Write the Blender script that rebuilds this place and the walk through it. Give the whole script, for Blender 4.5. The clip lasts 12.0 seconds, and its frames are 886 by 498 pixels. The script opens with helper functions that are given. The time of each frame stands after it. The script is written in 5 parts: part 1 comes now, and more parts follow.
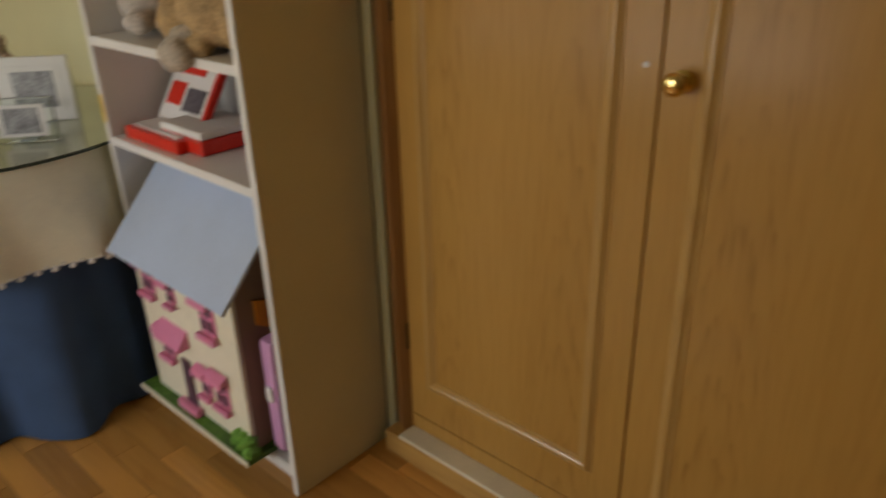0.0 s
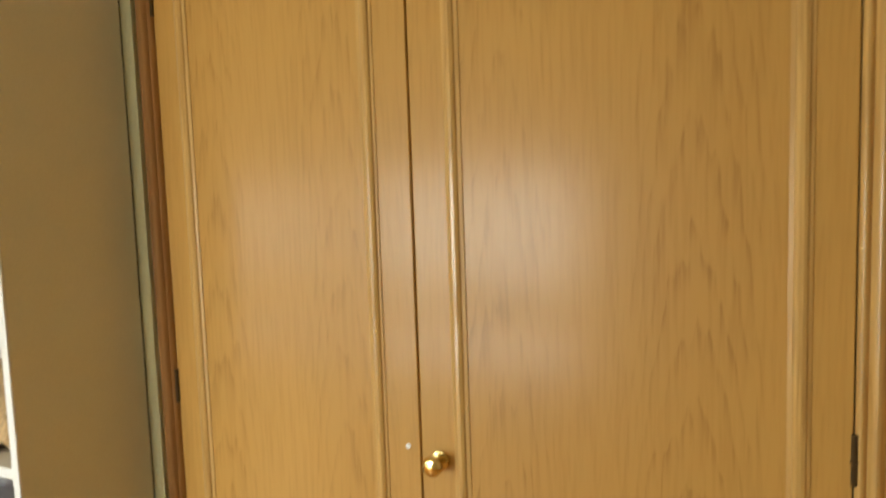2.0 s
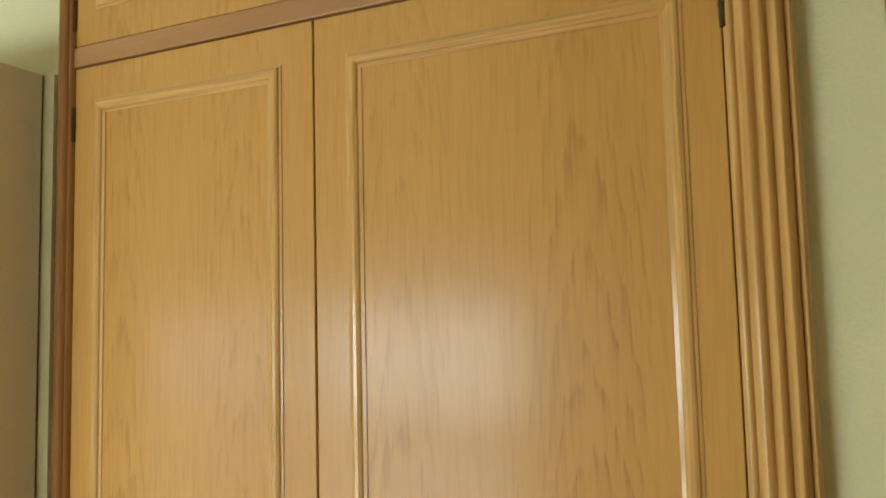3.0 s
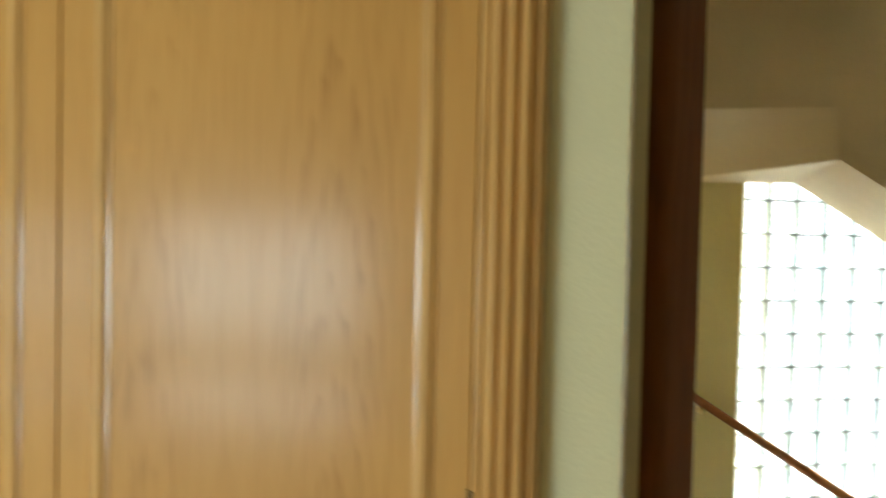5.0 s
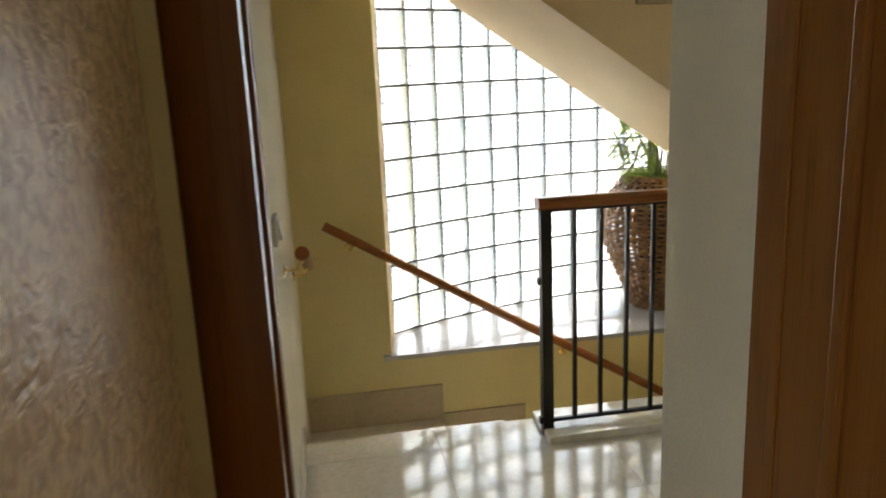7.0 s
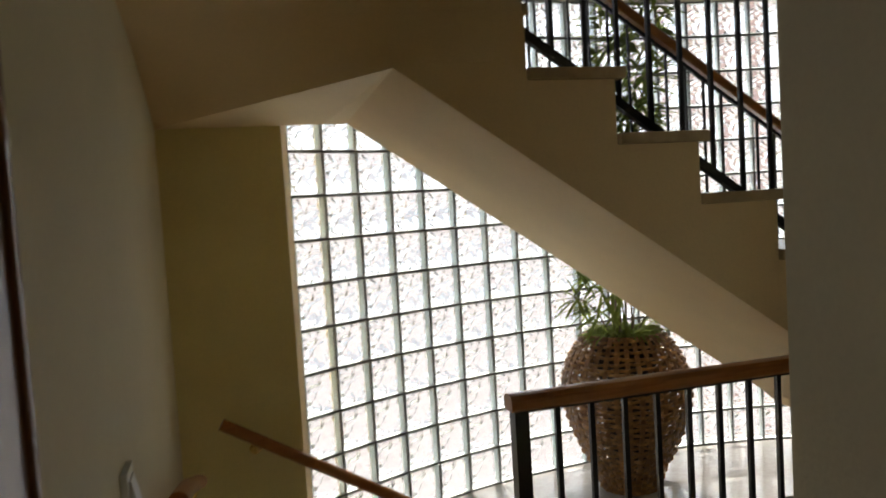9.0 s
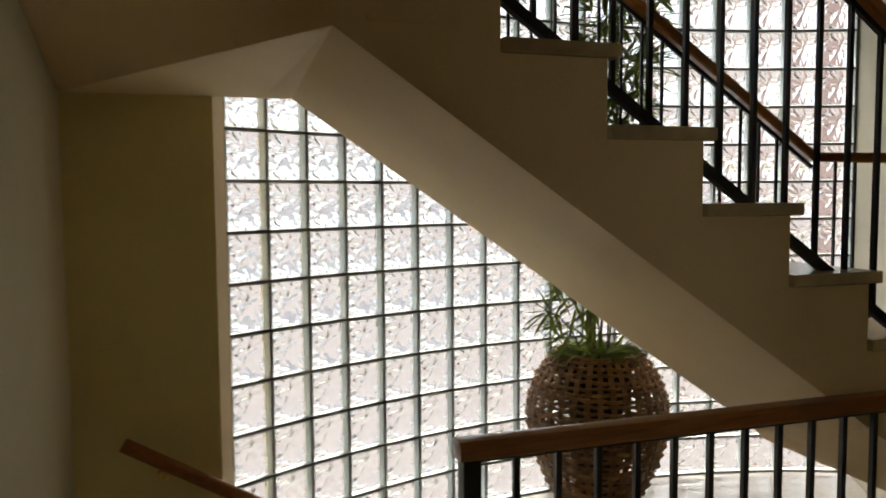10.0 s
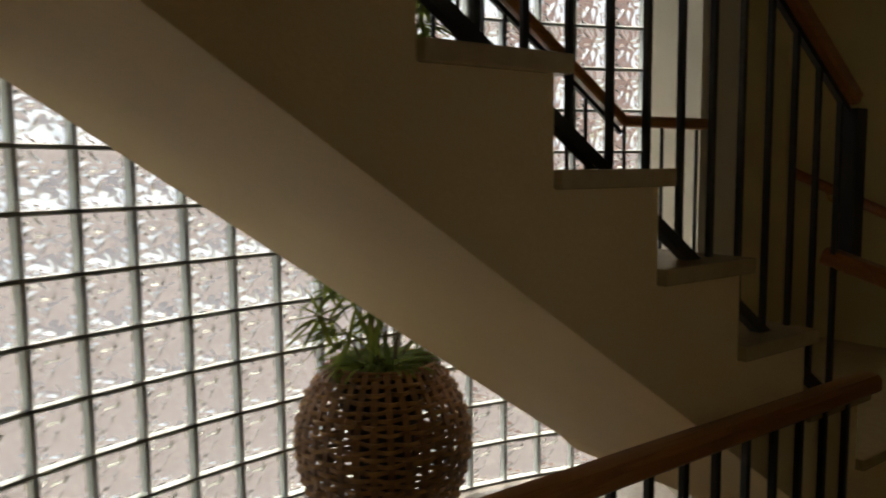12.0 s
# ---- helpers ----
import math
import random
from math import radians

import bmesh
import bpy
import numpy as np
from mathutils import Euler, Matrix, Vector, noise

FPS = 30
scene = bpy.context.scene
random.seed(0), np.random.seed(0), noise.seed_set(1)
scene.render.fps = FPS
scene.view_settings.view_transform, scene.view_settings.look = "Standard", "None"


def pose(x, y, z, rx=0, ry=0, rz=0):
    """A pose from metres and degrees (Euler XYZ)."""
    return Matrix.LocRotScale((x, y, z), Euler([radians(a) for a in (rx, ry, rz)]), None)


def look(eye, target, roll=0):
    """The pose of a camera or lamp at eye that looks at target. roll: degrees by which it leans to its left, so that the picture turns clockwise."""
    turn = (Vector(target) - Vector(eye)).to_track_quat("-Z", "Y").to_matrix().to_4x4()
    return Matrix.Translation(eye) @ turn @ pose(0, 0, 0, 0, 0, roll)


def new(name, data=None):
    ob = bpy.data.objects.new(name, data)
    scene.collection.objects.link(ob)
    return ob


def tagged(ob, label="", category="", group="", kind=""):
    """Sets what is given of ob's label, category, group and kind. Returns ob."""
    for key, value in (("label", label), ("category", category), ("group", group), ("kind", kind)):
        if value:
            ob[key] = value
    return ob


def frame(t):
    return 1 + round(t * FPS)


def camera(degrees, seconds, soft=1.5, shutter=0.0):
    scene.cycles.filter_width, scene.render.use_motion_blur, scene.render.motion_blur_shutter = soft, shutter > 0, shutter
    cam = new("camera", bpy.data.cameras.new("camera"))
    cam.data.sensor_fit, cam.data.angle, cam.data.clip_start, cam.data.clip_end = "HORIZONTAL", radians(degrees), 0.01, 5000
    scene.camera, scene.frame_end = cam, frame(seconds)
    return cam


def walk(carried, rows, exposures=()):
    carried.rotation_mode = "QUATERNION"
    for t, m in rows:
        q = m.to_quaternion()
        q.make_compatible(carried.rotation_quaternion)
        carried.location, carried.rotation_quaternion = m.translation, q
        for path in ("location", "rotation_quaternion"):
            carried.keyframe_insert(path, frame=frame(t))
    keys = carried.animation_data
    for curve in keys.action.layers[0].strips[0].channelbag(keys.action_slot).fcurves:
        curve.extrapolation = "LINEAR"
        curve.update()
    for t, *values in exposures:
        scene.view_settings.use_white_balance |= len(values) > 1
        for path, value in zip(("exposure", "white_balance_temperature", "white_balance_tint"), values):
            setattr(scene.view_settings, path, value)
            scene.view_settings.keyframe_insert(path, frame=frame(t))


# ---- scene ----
cam = camera(60.93, 12.0, soft=1.6, shutter=0.5)
PATH = [
    (0.0, pose(-0.337, -1.075, 1.272, 64.66, 1.39, 41.99)),
    (0.5, pose(-0.317, -1.143, 1.287, 67.80, 1.92, 30.30)),
    (1.0, pose(-0.295, -1.150, 1.373, 71.42, 2.09, 27.63)),
    (1.5, pose(-0.267, -1.129, 1.438, 78.00, 2.16, 28.49)),
    (2.0, pose(-0.234, -1.128, 1.498, 84.47, 1.89, 26.90)),
    (2.5, pose(-0.190, -1.114, 1.476, 90.65, 1.77, 24.78)),
    (4.3, pose(-0.095, -1.052, 1.490, 97.30, 1.45, 22.90)),
    (4.5, pose(-0.095, -1.062, 1.516, 93.91, 0.51, 19.82)),
    (4.7, pose(-0.069, -1.047, 1.515, 91.94, -0.11, 18.14)),
    (5.0, pose(0.005, -1.006, 1.491, 88.44, -1.28, 14.13)),
    (5.5, pose(0.167, -0.944, 1.453, 82.75, -1.96, 8.51)),
    (6.0, pose(0.286, -0.843, 1.338, 78.72, -2.33, 7.14)),
    (6.5, pose(0.294, -0.647, 1.345, 76.68, 0.38, 0.50)),
    (7.0, pose(0.248, -0.447, 1.362, 76.96, 2.48, -9.82)),
    (8.8, pose(0.319, 0.201, 1.418, 84.58, 1.41, -15.18)),
    (9.0, pose(0.326, 0.258, 1.437, 86.55, 3.52, -16.16)),
    (9.5, pose(0.410, 0.430, 1.471, 87.08, 4.11, -17.84)),
    (10.0, pose(0.500, 0.610, 1.444, 85.96, 0.42, -17.83)),
    (10.5, pose(0.543, 0.791, 1.432, 86.75, -0.62, -22.47)),
    (11.0, pose(0.551, 1.008, 1.431, 85.08, 1.93, -26.52)),
    (11.5, pose(0.633, 1.141, 1.429, 84.29, 1.62, -31.26)),
    (12.0, pose(0.795, 1.260, 1.419, 84.16, 0.62, -35.75)),
]
EXPOSURES = [
    (0.0, 1.95, 8100, 15), (0.5, 2.45, 7800, 13), (1.5, 3.25, 7400, 8), (2.5, 3.45, 6800, 4), (4.5, 3.5, 6200, -3),
    (5.5, 3.35, 6200, 4), (6.0, 3.3, 6400, 8), (7.2, 2.85, 6400, 10), (8.8, 1.68, 6850, 12), (9.5, 1.55, 6950, 13),
    (10.0, 1.3, 7100, 13), (11.0, 1.0, 7500, 15), (12.0, 0.75, 7600, 15),
]
walk(cam, PATH, EXPOSURES)

# ---- world and light ----
SUN_DIR = Vector((-0.30, -1.0, -1.95)).normalized()
world = bpy.data.worlds.new("sky")
scene.world = world
world.use_nodes = True
wn = world.node_tree.nodes
sky = wn.new("ShaderNodeTexSky")
sky.sky_type = "NISHITA"
sky.sun_disc = False
sky.air_density, sky.dust_density, sky.ozone_density = 0.8, 4.0, 0.4
sky.sun_elevation = math.asin(-SUN_DIR.z)
sky.sun_rotation = math.atan2(-SUN_DIR.x, -SUN_DIR.y)
wn["Background"].inputs["Strength"].default_value = 0.15
world.node_tree.links.new(sky.outputs[0], wn["Background"].inputs["Color"])


def lamp(name, kind, matrix, energy, colour, **more):
    data = bpy.data.lights.new(name, kind)
    data.energy, data.color = energy, colour
    if kind == "AREA":
        data.shape, data.size, data.size_y = "RECTANGLE", more["size"], more["size_y"]
    if kind == "SUN":
        data.angle = more["angle"]
    ob = new(name, data)
    ob.matrix_world = matrix
    return ob


lamp("sun", "SUN", look((0, 0, 0), SUN_DIR), 1.6, (1.0, 0.96, 0.90), angle=radians(8.0))
# daylight of the bedroom windows
lamp("bedroom_daylight", "AREA", look((-2.0, -2.83, 0.965), (-2.0, 0, 0.965)), 8.6, (0.84, 0.945, 1.0), size=1.3, size_y=1.17)
lamp("bedroom_daylight_left", "AREA", look((-3.45, -2.83, 0.965), (-3.45, 0, 0.965)), 2.2, (0.84, 0.945, 1.0), size=1.0, size_y=1.17)

# ---- materials ----


def material(name):
    m = bpy.data.materials.new(name)
    m.use_nodes = True
    t = m.node_tree
    return m, t, t.nodes["Principled BSDF"]


def node(t, kind, **values):
    n = t.nodes.new(kind)
    for k, v in values.items():
        n.inputs[k].default_value = v
    return n


def coords(t, scale=(1, 1, 1), turn=(0, 0, 0)):
    c = t.nodes.new("ShaderNodeTexCoord")
    m = node(t, "ShaderNodeMapping", Scale=scale, Rotation=turn)
    t.links.new(c.outputs["Object"], m.inputs["Vector"])
    return m.outputs["Vector"]


def ramp(t, source, stops):
    r = t.nodes.new("ShaderNodeValToRGB")
    while len(r.color_ramp.elements) < len(stops):
        r.color_ramp.elements.new(0.5)
    for e, (p, c) in zip(r.color_ramp.elements, stops):
        e.position, e.color = p, (*c, 1)
    t.links.new(source, r.inputs["Fac"])
    return r.outputs["Color"]


def bump(t, b, source, strength, distance=0.01):
    n = node(t, "ShaderNodeBump", Strength=strength, Distance=distance)
    t.links.new(source, n.inputs["Height"])
    t.links.new(n.outputs["Normal"], b.inputs["Normal"])
    return n


def mixed(t, a, b_, fac, mode="MULTIPLY"):
    n = t.nodes.new("ShaderNodeMix")
    n.data_type, n.blend_type = "RGBA", mode
    for value, k in ((fac, 0), (a, 6), (b_, 7)):
        if hasattr(value, "is_linked"):
            t.links.new(value, n.inputs[k])
        else:
            n.inputs[k].default_value = value
    return n.outputs[2]


def plain(name, colour, rough=0.6, metal=0.0, vary=0.12, scale=6.0, bumps=0.0, bump_scale=200.0, coat=0.0):
    """A painted, woven or cast surface: two scales of tone and an optional fine relief."""
    m, t, b = material(name)
    v = coords(t)
    n1 = node(t, "ShaderNodeTexNoise", Scale=scale, Detail=6.0, Roughness=0.6)
    t.links.new(v, n1.inputs["Vector"])
    dark = tuple(c * (1 - vary) for c in colour)
    light = tuple(min(1, c * (1 + vary * 0.6)) for c in colour)
    col = ramp(t, n1.outputs["Fac"], ((0.3, dark), (0.7, light)))
    n2 = node(t, "ShaderNodeTexNoise", Scale=bump_scale, Detail=3.0)
    t.links.new(v, n2.inputs["Vector"])
    grain = ramp(t, n2.outputs["Fac"], ((0.35, (1 - vary * 0.7,) * 3), (0.65, (1, 1, 1))))
    t.links.new(mixed(t, col, grain, 1.0), b.inputs["Base Color"])
    b.inputs["Roughness"].default_value = rough
    b.inputs["Metallic"].default_value = metal
    b.inputs["Coat Weight"].default_value = coat
    b.inputs["Coat Roughness"].default_value = 0.12
    if bumps:
        bump(t, b, n2.outputs["Fac"], bumps, 0.004)
    return m


def timber(name, light, dark, rough=0.3, axis=2, coat=0.5, scale=1.0, coat_rough=0.1, vary_piece=0.0):
    """Varnished timber with its grain along the given axis: broad cathedral figure and fine pores."""
    m, t, b = material(name)
    stretch = [13.0, 13.0, 13.0]
    stretch[axis] = 1.3
    v = coords(t, tuple(s * scale for s in stretch))
    if vary_piece:
        info = t.nodes.new("ShaderNodeObjectInfo")
        shift = node(t, "ShaderNodeVectorMath")
        shift.operation = "MULTIPLY_ADD"
        t.links.new(info.outputs["Random"], shift.inputs[0])
        shift.inputs[1].default_value = (17, 31, 23)
        t.links.new(v, shift.inputs[2])
        v = shift.outputs[0]
    warp = node(t, "ShaderNodeTexNoise", Scale=0.30, Detail=1.0, Distortion=0.5)
    t.links.new(v, warp.inputs["Vector"])
    bands = t.nodes.new("ShaderNodeMath")
    bands.operation = "MULTIPLY_ADD"
    bands.inputs[1].default_value = 15.0
    t.links.new(warp.outputs["Fac"], bands.inputs[0])
    saw = t.nodes.new("ShaderNodeMath")
    saw.operation = "FRACT"
    t.links.new(bands.outputs[0], saw.inputs[0])
    pores = [220.0, 220.0, 220.0]
    pores[axis] = 5.0
    v2 = coords(t, tuple(s * scale for s in pores))
    fine = node(t, "ShaderNodeTexNoise", Scale=1.0, Detail=2.0, Roughness=0.5)
    t.links.new(v2, fine.inputs["Vector"])
    jag = t.nodes.new("ShaderNodeMath")
    jag.operation = "MULTIPLY"
    jag.inputs[1].default_value = 0.9
    t.links.new(fine.outputs["Fac"], jag.inputs[0])
    t.links.new(jag.outputs[0], bands.inputs[2])
    mid = tuple((a * 0.58 + c * 0.42) for a, c in zip(light, dark))
    figure = ramp(t, saw.outputs[0], ((0.0, light), (0.6, tuple(a * 0.88 + c * 0.12 for a, c in zip(light, dark))), (0.88, mid), (1.0, light)))
    grain = ramp(t, fine.outputs["Fac"], ((0.36, (0.80, 0.76, 0.70)), (0.60, (1, 1, 1))))
    col = mixed(t, figure, grain, 0.6)
    big = node(t, "ShaderNodeTexNoise", Scale=0.8, Detail=2.0)
    t.links.new(coords(t, (1.5, 1.5, 0.7)), big.inputs["Vector"])
    tone = ramp(t, big.outputs["Fac"], ((0.3, (0.86, 0.84, 0.82)), (0.7, (1, 1, 1))))
    col = mixed(t, col, tone, 1.0)
    if vary_piece:
        piece = ramp(t, info.outputs["Random"], ((0.0, (1 - vary_piece,) * 3), (1.0, (1, 1, 1))))
        col = mixed(t, col, piece, 1.0)
    t.links.new(col, b.inputs["Base Color"])
    b.inputs["Roughness"].default_value = rough
    b.inputs["Coat Weight"].default_value = coat
    b.inputs["Coat Roughness"].default_value = coat_rough
    b.inputs["Specular IOR Level"].default_value = 0.25
    bump(t, b, fine.outputs["Fac"], 0.12, 0.001)
    return m


def veneer(name, light, dark, rough, coat, coat_rough):
    """Book-matched flat-sawn oak veneer: nested cathedral arches, broken pores, satin varnish."""
    m, t, b = material(name)

    def calc(op, a, c, d=0.0):
        n = t.nodes.new("ShaderNodeMath")
        n.operation = op
        for i, value in enumerate((a, c, d)):
            if hasattr(value, "is_linked"):
                t.links.new(value, n.inputs[i])
            else:
                n.inputs[i].default_value = value
        return n.outputs[0]

    c = t.nodes.new("ShaderNodeTexCoord")
    xyz = t.nodes.new("ShaderNodeSeparateXYZ")
    t.links.new(c.outputs["Object"], xyz.inputs[0])
    low = node(t, "ShaderNodeTexNoise", Scale=1.0, Detail=2.0, Roughness=0.5)
    t.links.new(coords(t, (3.2, 1.0, 0.9)), low.inputs["Vector"])
    pores = node(t, "ShaderNodeTexNoise", Scale=1.0, Detail=2.0, Roughness=0.55)
    t.links.new(coords(t, (190.0, 20.0, 9.0)), pores.inputs["Vector"])
    wob = node(t, "ShaderNodeTexNoise", Scale=1.0, Detail=1.0)
    t.links.new(coords(t, (70.0, 1.0, 9.0)), wob.inputs["Vector"])
    across = calc("SUBTRACT", calc("PINGPONG", calc("ADD", xyz.outputs["X"], 10.45), 0.30), 0.15)
    across = calc("MULTIPLY_ADD", calc("SUBTRACT", low.outputs["Fac"], 0.5), 0.06, across)
    arch = calc("MULTIPLY_ADD", calc("MULTIPLY", across, across), 420.0, calc("MULTIPLY", xyz.outputs["Z"], 7.0))
    arch = calc("MULTIPLY_ADD", low.outputs["Fac"], 5.0, arch)
    ring = calc("FRACT", calc("MULTIPLY_ADD", wob.outputs["Fac"], 1.1, arch), 0.0)
    heart = calc("MULTIPLY_ADD", calc("MULTIPLY", across, across), -75.0, 1.0)
    heart = calc("MAXIMUM", calc("MULTIPLY", heart, ramp(t, low.outputs["Fac"], ((0.35, (0.45,) * 3), (0.6, (1,) * 3)))), 0.20)
    mid = tuple(a * 0.46 + d * 0.54 for a, d in zip(light, dark))
    figure = ramp(t, ring, ((0.0, mid), (0.10, light), (0.66, tuple(a * 0.9 + d * 0.1 for a, d in zip(light, dark))), (1.0, mid)))
    broken = ramp(t, pores.outputs["Fac"], ((0.38, (1, 1, 1)), (0.62, (0.15, 0.15, 0.15))))
    col = mixed(t, (*light, 1), figure, calc("MULTIPLY", broken, heart), "MIX")
    fine = ramp(t, pores.outputs["Fac"], ((0.34, (0.82, 0.77, 0.70)), (0.55, (1, 1, 1))))
    col = mixed(t, col, fine, 0.35)
    big = node(t, "ShaderNodeTexNoise", Scale=0.8, Detail=2.0)
    t.links.new(coords(t, (2.0, 1.5, 0.8)), big.inputs["Vector"])
    t.links.new(mixed(t, col, ramp(t, big.outputs["Fac"], ((0.3, (0.84, 0.80, 0.76)), (0.7, (1, 1, 1)))), 1.0), b.inputs["Base Color"])
    b.inputs["Roughness"].default_value = rough
    b.inputs["Coat Weight"].default_value = coat
    b.inputs["Coat Roughness"].default_value = coat_rough
    b.inputs["Specular IOR Level"].default_value = 0.2
    bump(t, b, pores.outputs["Fac"], 0.10, 0.001)
    return m


OAK = veneer("varnished_oak", (0.565, 0.312, 0.082), (0.27, 0.115, 0.022), 0.45, 0.30, 0.20)
OAK_PLAIN = timber("varnished_oak_timber", (0.57, 0.288, 0.064), (0.33, 0.140, 0.026), 0.42, coat=0.38, coat_rough=0.19)
OAK_PALE = timber("oak_trim", (0.66, 0.40, 0.135), (0.42, 0.22, 0.065), 0.36, coat=0.5, coat_rough=0.15)
OAK_PALE_RAIL = timber("oak_trim_rail", (0.66, 0.40, 0.135), (0.42, 0.22, 0.065), 0.36, axis=0, coat=0.5, coat_rough=0.15)
OAK_RED_RAIL = timber("oak_frame_rail", (0.45, 0.235, 0.09), (0.28, 0.125, 0.045), 0.34, axis=0, coat=0.5, coat_rough=0.12)
OAK_RED = timber("oak_frame", (0.45, 0.235, 0.09), (0.28, 0.125, 0.045), 0.34, coat=0.5, coat_rough=0.12)
DARK_WOOD = timber("dark_stained_door_frame", (0.20, 0.072, 0.013), (0.10, 0.032, 0.006), 0.38, coat=0.28)
DOOR_WOOD = timber("brown_door", (0.24, 0.095, 0.018), (0.13, 0.048, 0.010), 0.4, coat=0.15)
RAIL_WOOD = timber("handrail_wood", (0.40, 0.145, 0.035), (0.22, 0.070, 0.016), 0.32, axis=0, coat=0.5)
PARQUET = timber("parquet_oak", (0.86, 0.43, 0.12), (0.60, 0.25, 0.06), 0.32, axis=0, coat=0.4, vary_piece=0.42)
YELLOW = plain("cream_yellow_wall", (0.66, 0.63, 0.39), 0.75, vary=0.05, scale=2.5, bumps=0.25, bump_scale=150)
CREAM = plain("cream_hall_wall", (0.74, 0.58, 0.29), 0.7, vary=0.05, scale=2.0, bumps=0.2, bump_scale=150)
HALL_YELLOW = plain("yellow_stair_wall", (0.83, 0.71, 0.34), 0.7, vary=0.06, scale=2.0, bumps=0.2, bump_scale=150)
OFFWHITE = plain("white_painted_plaster", (0.78, 0.73, 0.61), 0.7, vary=0.05, scale=2.0, bumps=0.3, bump_scale=120)
PASSAGE_WHITE = plain("warm_white_paint", (0.72, 0.66, 0.50), 0.7, vary=0.05, scale=2.0, bumps=0.3, bump_scale=120)
HALL_WHITE = plain("cream_white_hall_paint", (0.80, 0.73, 0.53), 0.7, vary=0.05, scale=2.0, bumps=0.25, bump_scale=130)
# cream wall darkened in its colour, standing in for shade
SHADED_CREAM = plain("shaded_stair_wall", (0.58, 0.45, 0.21), 0.75, vary=0.06, scale=2.0, bumps=0.2, bump_scale=150)
STAIR_CREAM = plain("cream_painted_plaster", (0.86, 0.65, 0.36), 0.7, vary=0.06, scale=2.0, bumps=0.3, bump_scale=120)
BLACK_IRON = plain("black_painted_iron", (0.015, 0.012, 0.009), 0.35, vary=0.3, scale=20)
BRASS = plain("polished_brass", (0.83, 0.60, 0.24), 0.16, metal=1.0, vary=0.15, scale=30)
WHITE_LAM = plain("white_laminate", (0.80, 0.78, 0.76), 0.4, vary=0.04, scale=3)
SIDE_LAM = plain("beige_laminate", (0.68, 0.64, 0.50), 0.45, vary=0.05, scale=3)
# near-black standing for shade in gaps and recesses, also used under the parquet
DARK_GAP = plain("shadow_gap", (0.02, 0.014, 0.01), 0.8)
PLASTIC = plain("white_plastic", (0.82, 0.81, 0.78), 0.35, vary=0.03)


def marble(name, colour, rough=0.08, vein=(0.62, 0.54, 0.42)):
    m, t, b = material(name)
    v = coords(t)
    a = node(t, "ShaderNodeTexNoise", Scale=2.2, Detail=8.0, Roughness=0.62, Distortion=1.4)
    c = node(t, "ShaderNodeTexNoise", Scale=40.0, Detail=4.0)
    t.links.new(v, a.inputs["Vector"])
    t.links.new(v, c.inputs["Vector"])
    col = ramp(t, a.outputs["Fac"], ((0.3, vein), (0.46, colour), (0.75, tuple(min(1, k * 1.06) for k in colour))))
    speck = ramp(t, c.outputs["Fac"], ((0.3, (0.9, 0.88, 0.86)), (0.6, (1, 1, 1))))
    t.links.new(mixed(t, col, speck, 1.0), b.inputs["Base Color"])
    b.inputs["Roughness"].default_value = rough
    bump(t, b, c.outputs["Fac"], 0.02, 0.002)
    return m


MARBLE = marble("cream_polished_marble", (0.84, 0.79, 0.69), 0.07, (0.72, 0.66, 0.55))
SILL_STONE = marble("pale_sill_marble", (0.48, 0.47, 0.46), 0.05, (0.42, 0.40, 0.38))
TREAD_STONE = marble("tread_marble", (0.50, 0.37, 0.21), 0.22, (0.42, 0.30, 0.17))
SKIRT_STONE = marble("beige_skirting_stone", (0.55, 0.44, 0.28), 0.3, (0.46, 0.36, 0.22))


def stucco_material():
    m, t, b = material("pressed_beige_wallpaper")
    v = coords(t)
    n = node(t, "ShaderNodeTexNoise", Scale=40.0, Detail=2.0, Roughness=0.5, Distortion=1.0)
    t.links.new(v, n.inputs["Vector"])
    big = node(t, "ShaderNodeTexNoise", Scale=4.0, Detail=3.0)
    t.links.new(v, big.inputs["Vector"])
    col = ramp(t, n.outputs["Fac"], ((0.40, (0.66, 0.48, 0.27)), (0.58, (0.96, 0.79, 0.51))))
    tone = ramp(t, big.outputs["Fac"], ((0.3, (0.9, 0.9, 0.9)), (0.7, (1, 1, 1))))
    t.links.new(mixed(t, col, tone, 1.0), b.inputs["Base Color"])
    b.inputs["Roughness"].default_value = 0.3
    bump(t, b, n.outputs["Fac"], 0.5, 0.008)
    return m


STUCCO = stucco_material()


def glass_block_material():
    m, t, b = material("wavy_glass_block")
    v = coords(t)
    n = node(t, "ShaderNodeTexNoise", Scale=21.0, Detail=0.6, Roughness=0.35, Distortion=1.3)
    t.links.new(v, n.inputs["Vector"])
    b.inputs["Base Color"].default_value = (0.95, 0.975, 0.965, 1)
    b.inputs["Roughness"].default_value = 0.02
    b.inputs["Transmission Weight"].default_value = 1.0
    b.inputs["IOR"].default_value = 1.45
    bump(t, b, n.outputs["Fac"], 1.0, 0.017)
    return m


GLASS_BLOCK = glass_block_material()
MORTAR = plain("grey_mortar", (0.18, 0.19, 0.18), 0.8, vary=0.2, scale=30)


def clear_glass():
    m, t, b = material("clear_glass")
    b.inputs["Base Color"].default_value = (0.92, 0.98, 0.95, 1)
    b.inputs["Roughness"].default_value = 0.0
    b.inputs["Transmission Weight"].default_value = 1.0
    b.inputs["IOR"].default_value = 1.45
    return m


GLASS = clear_glass()


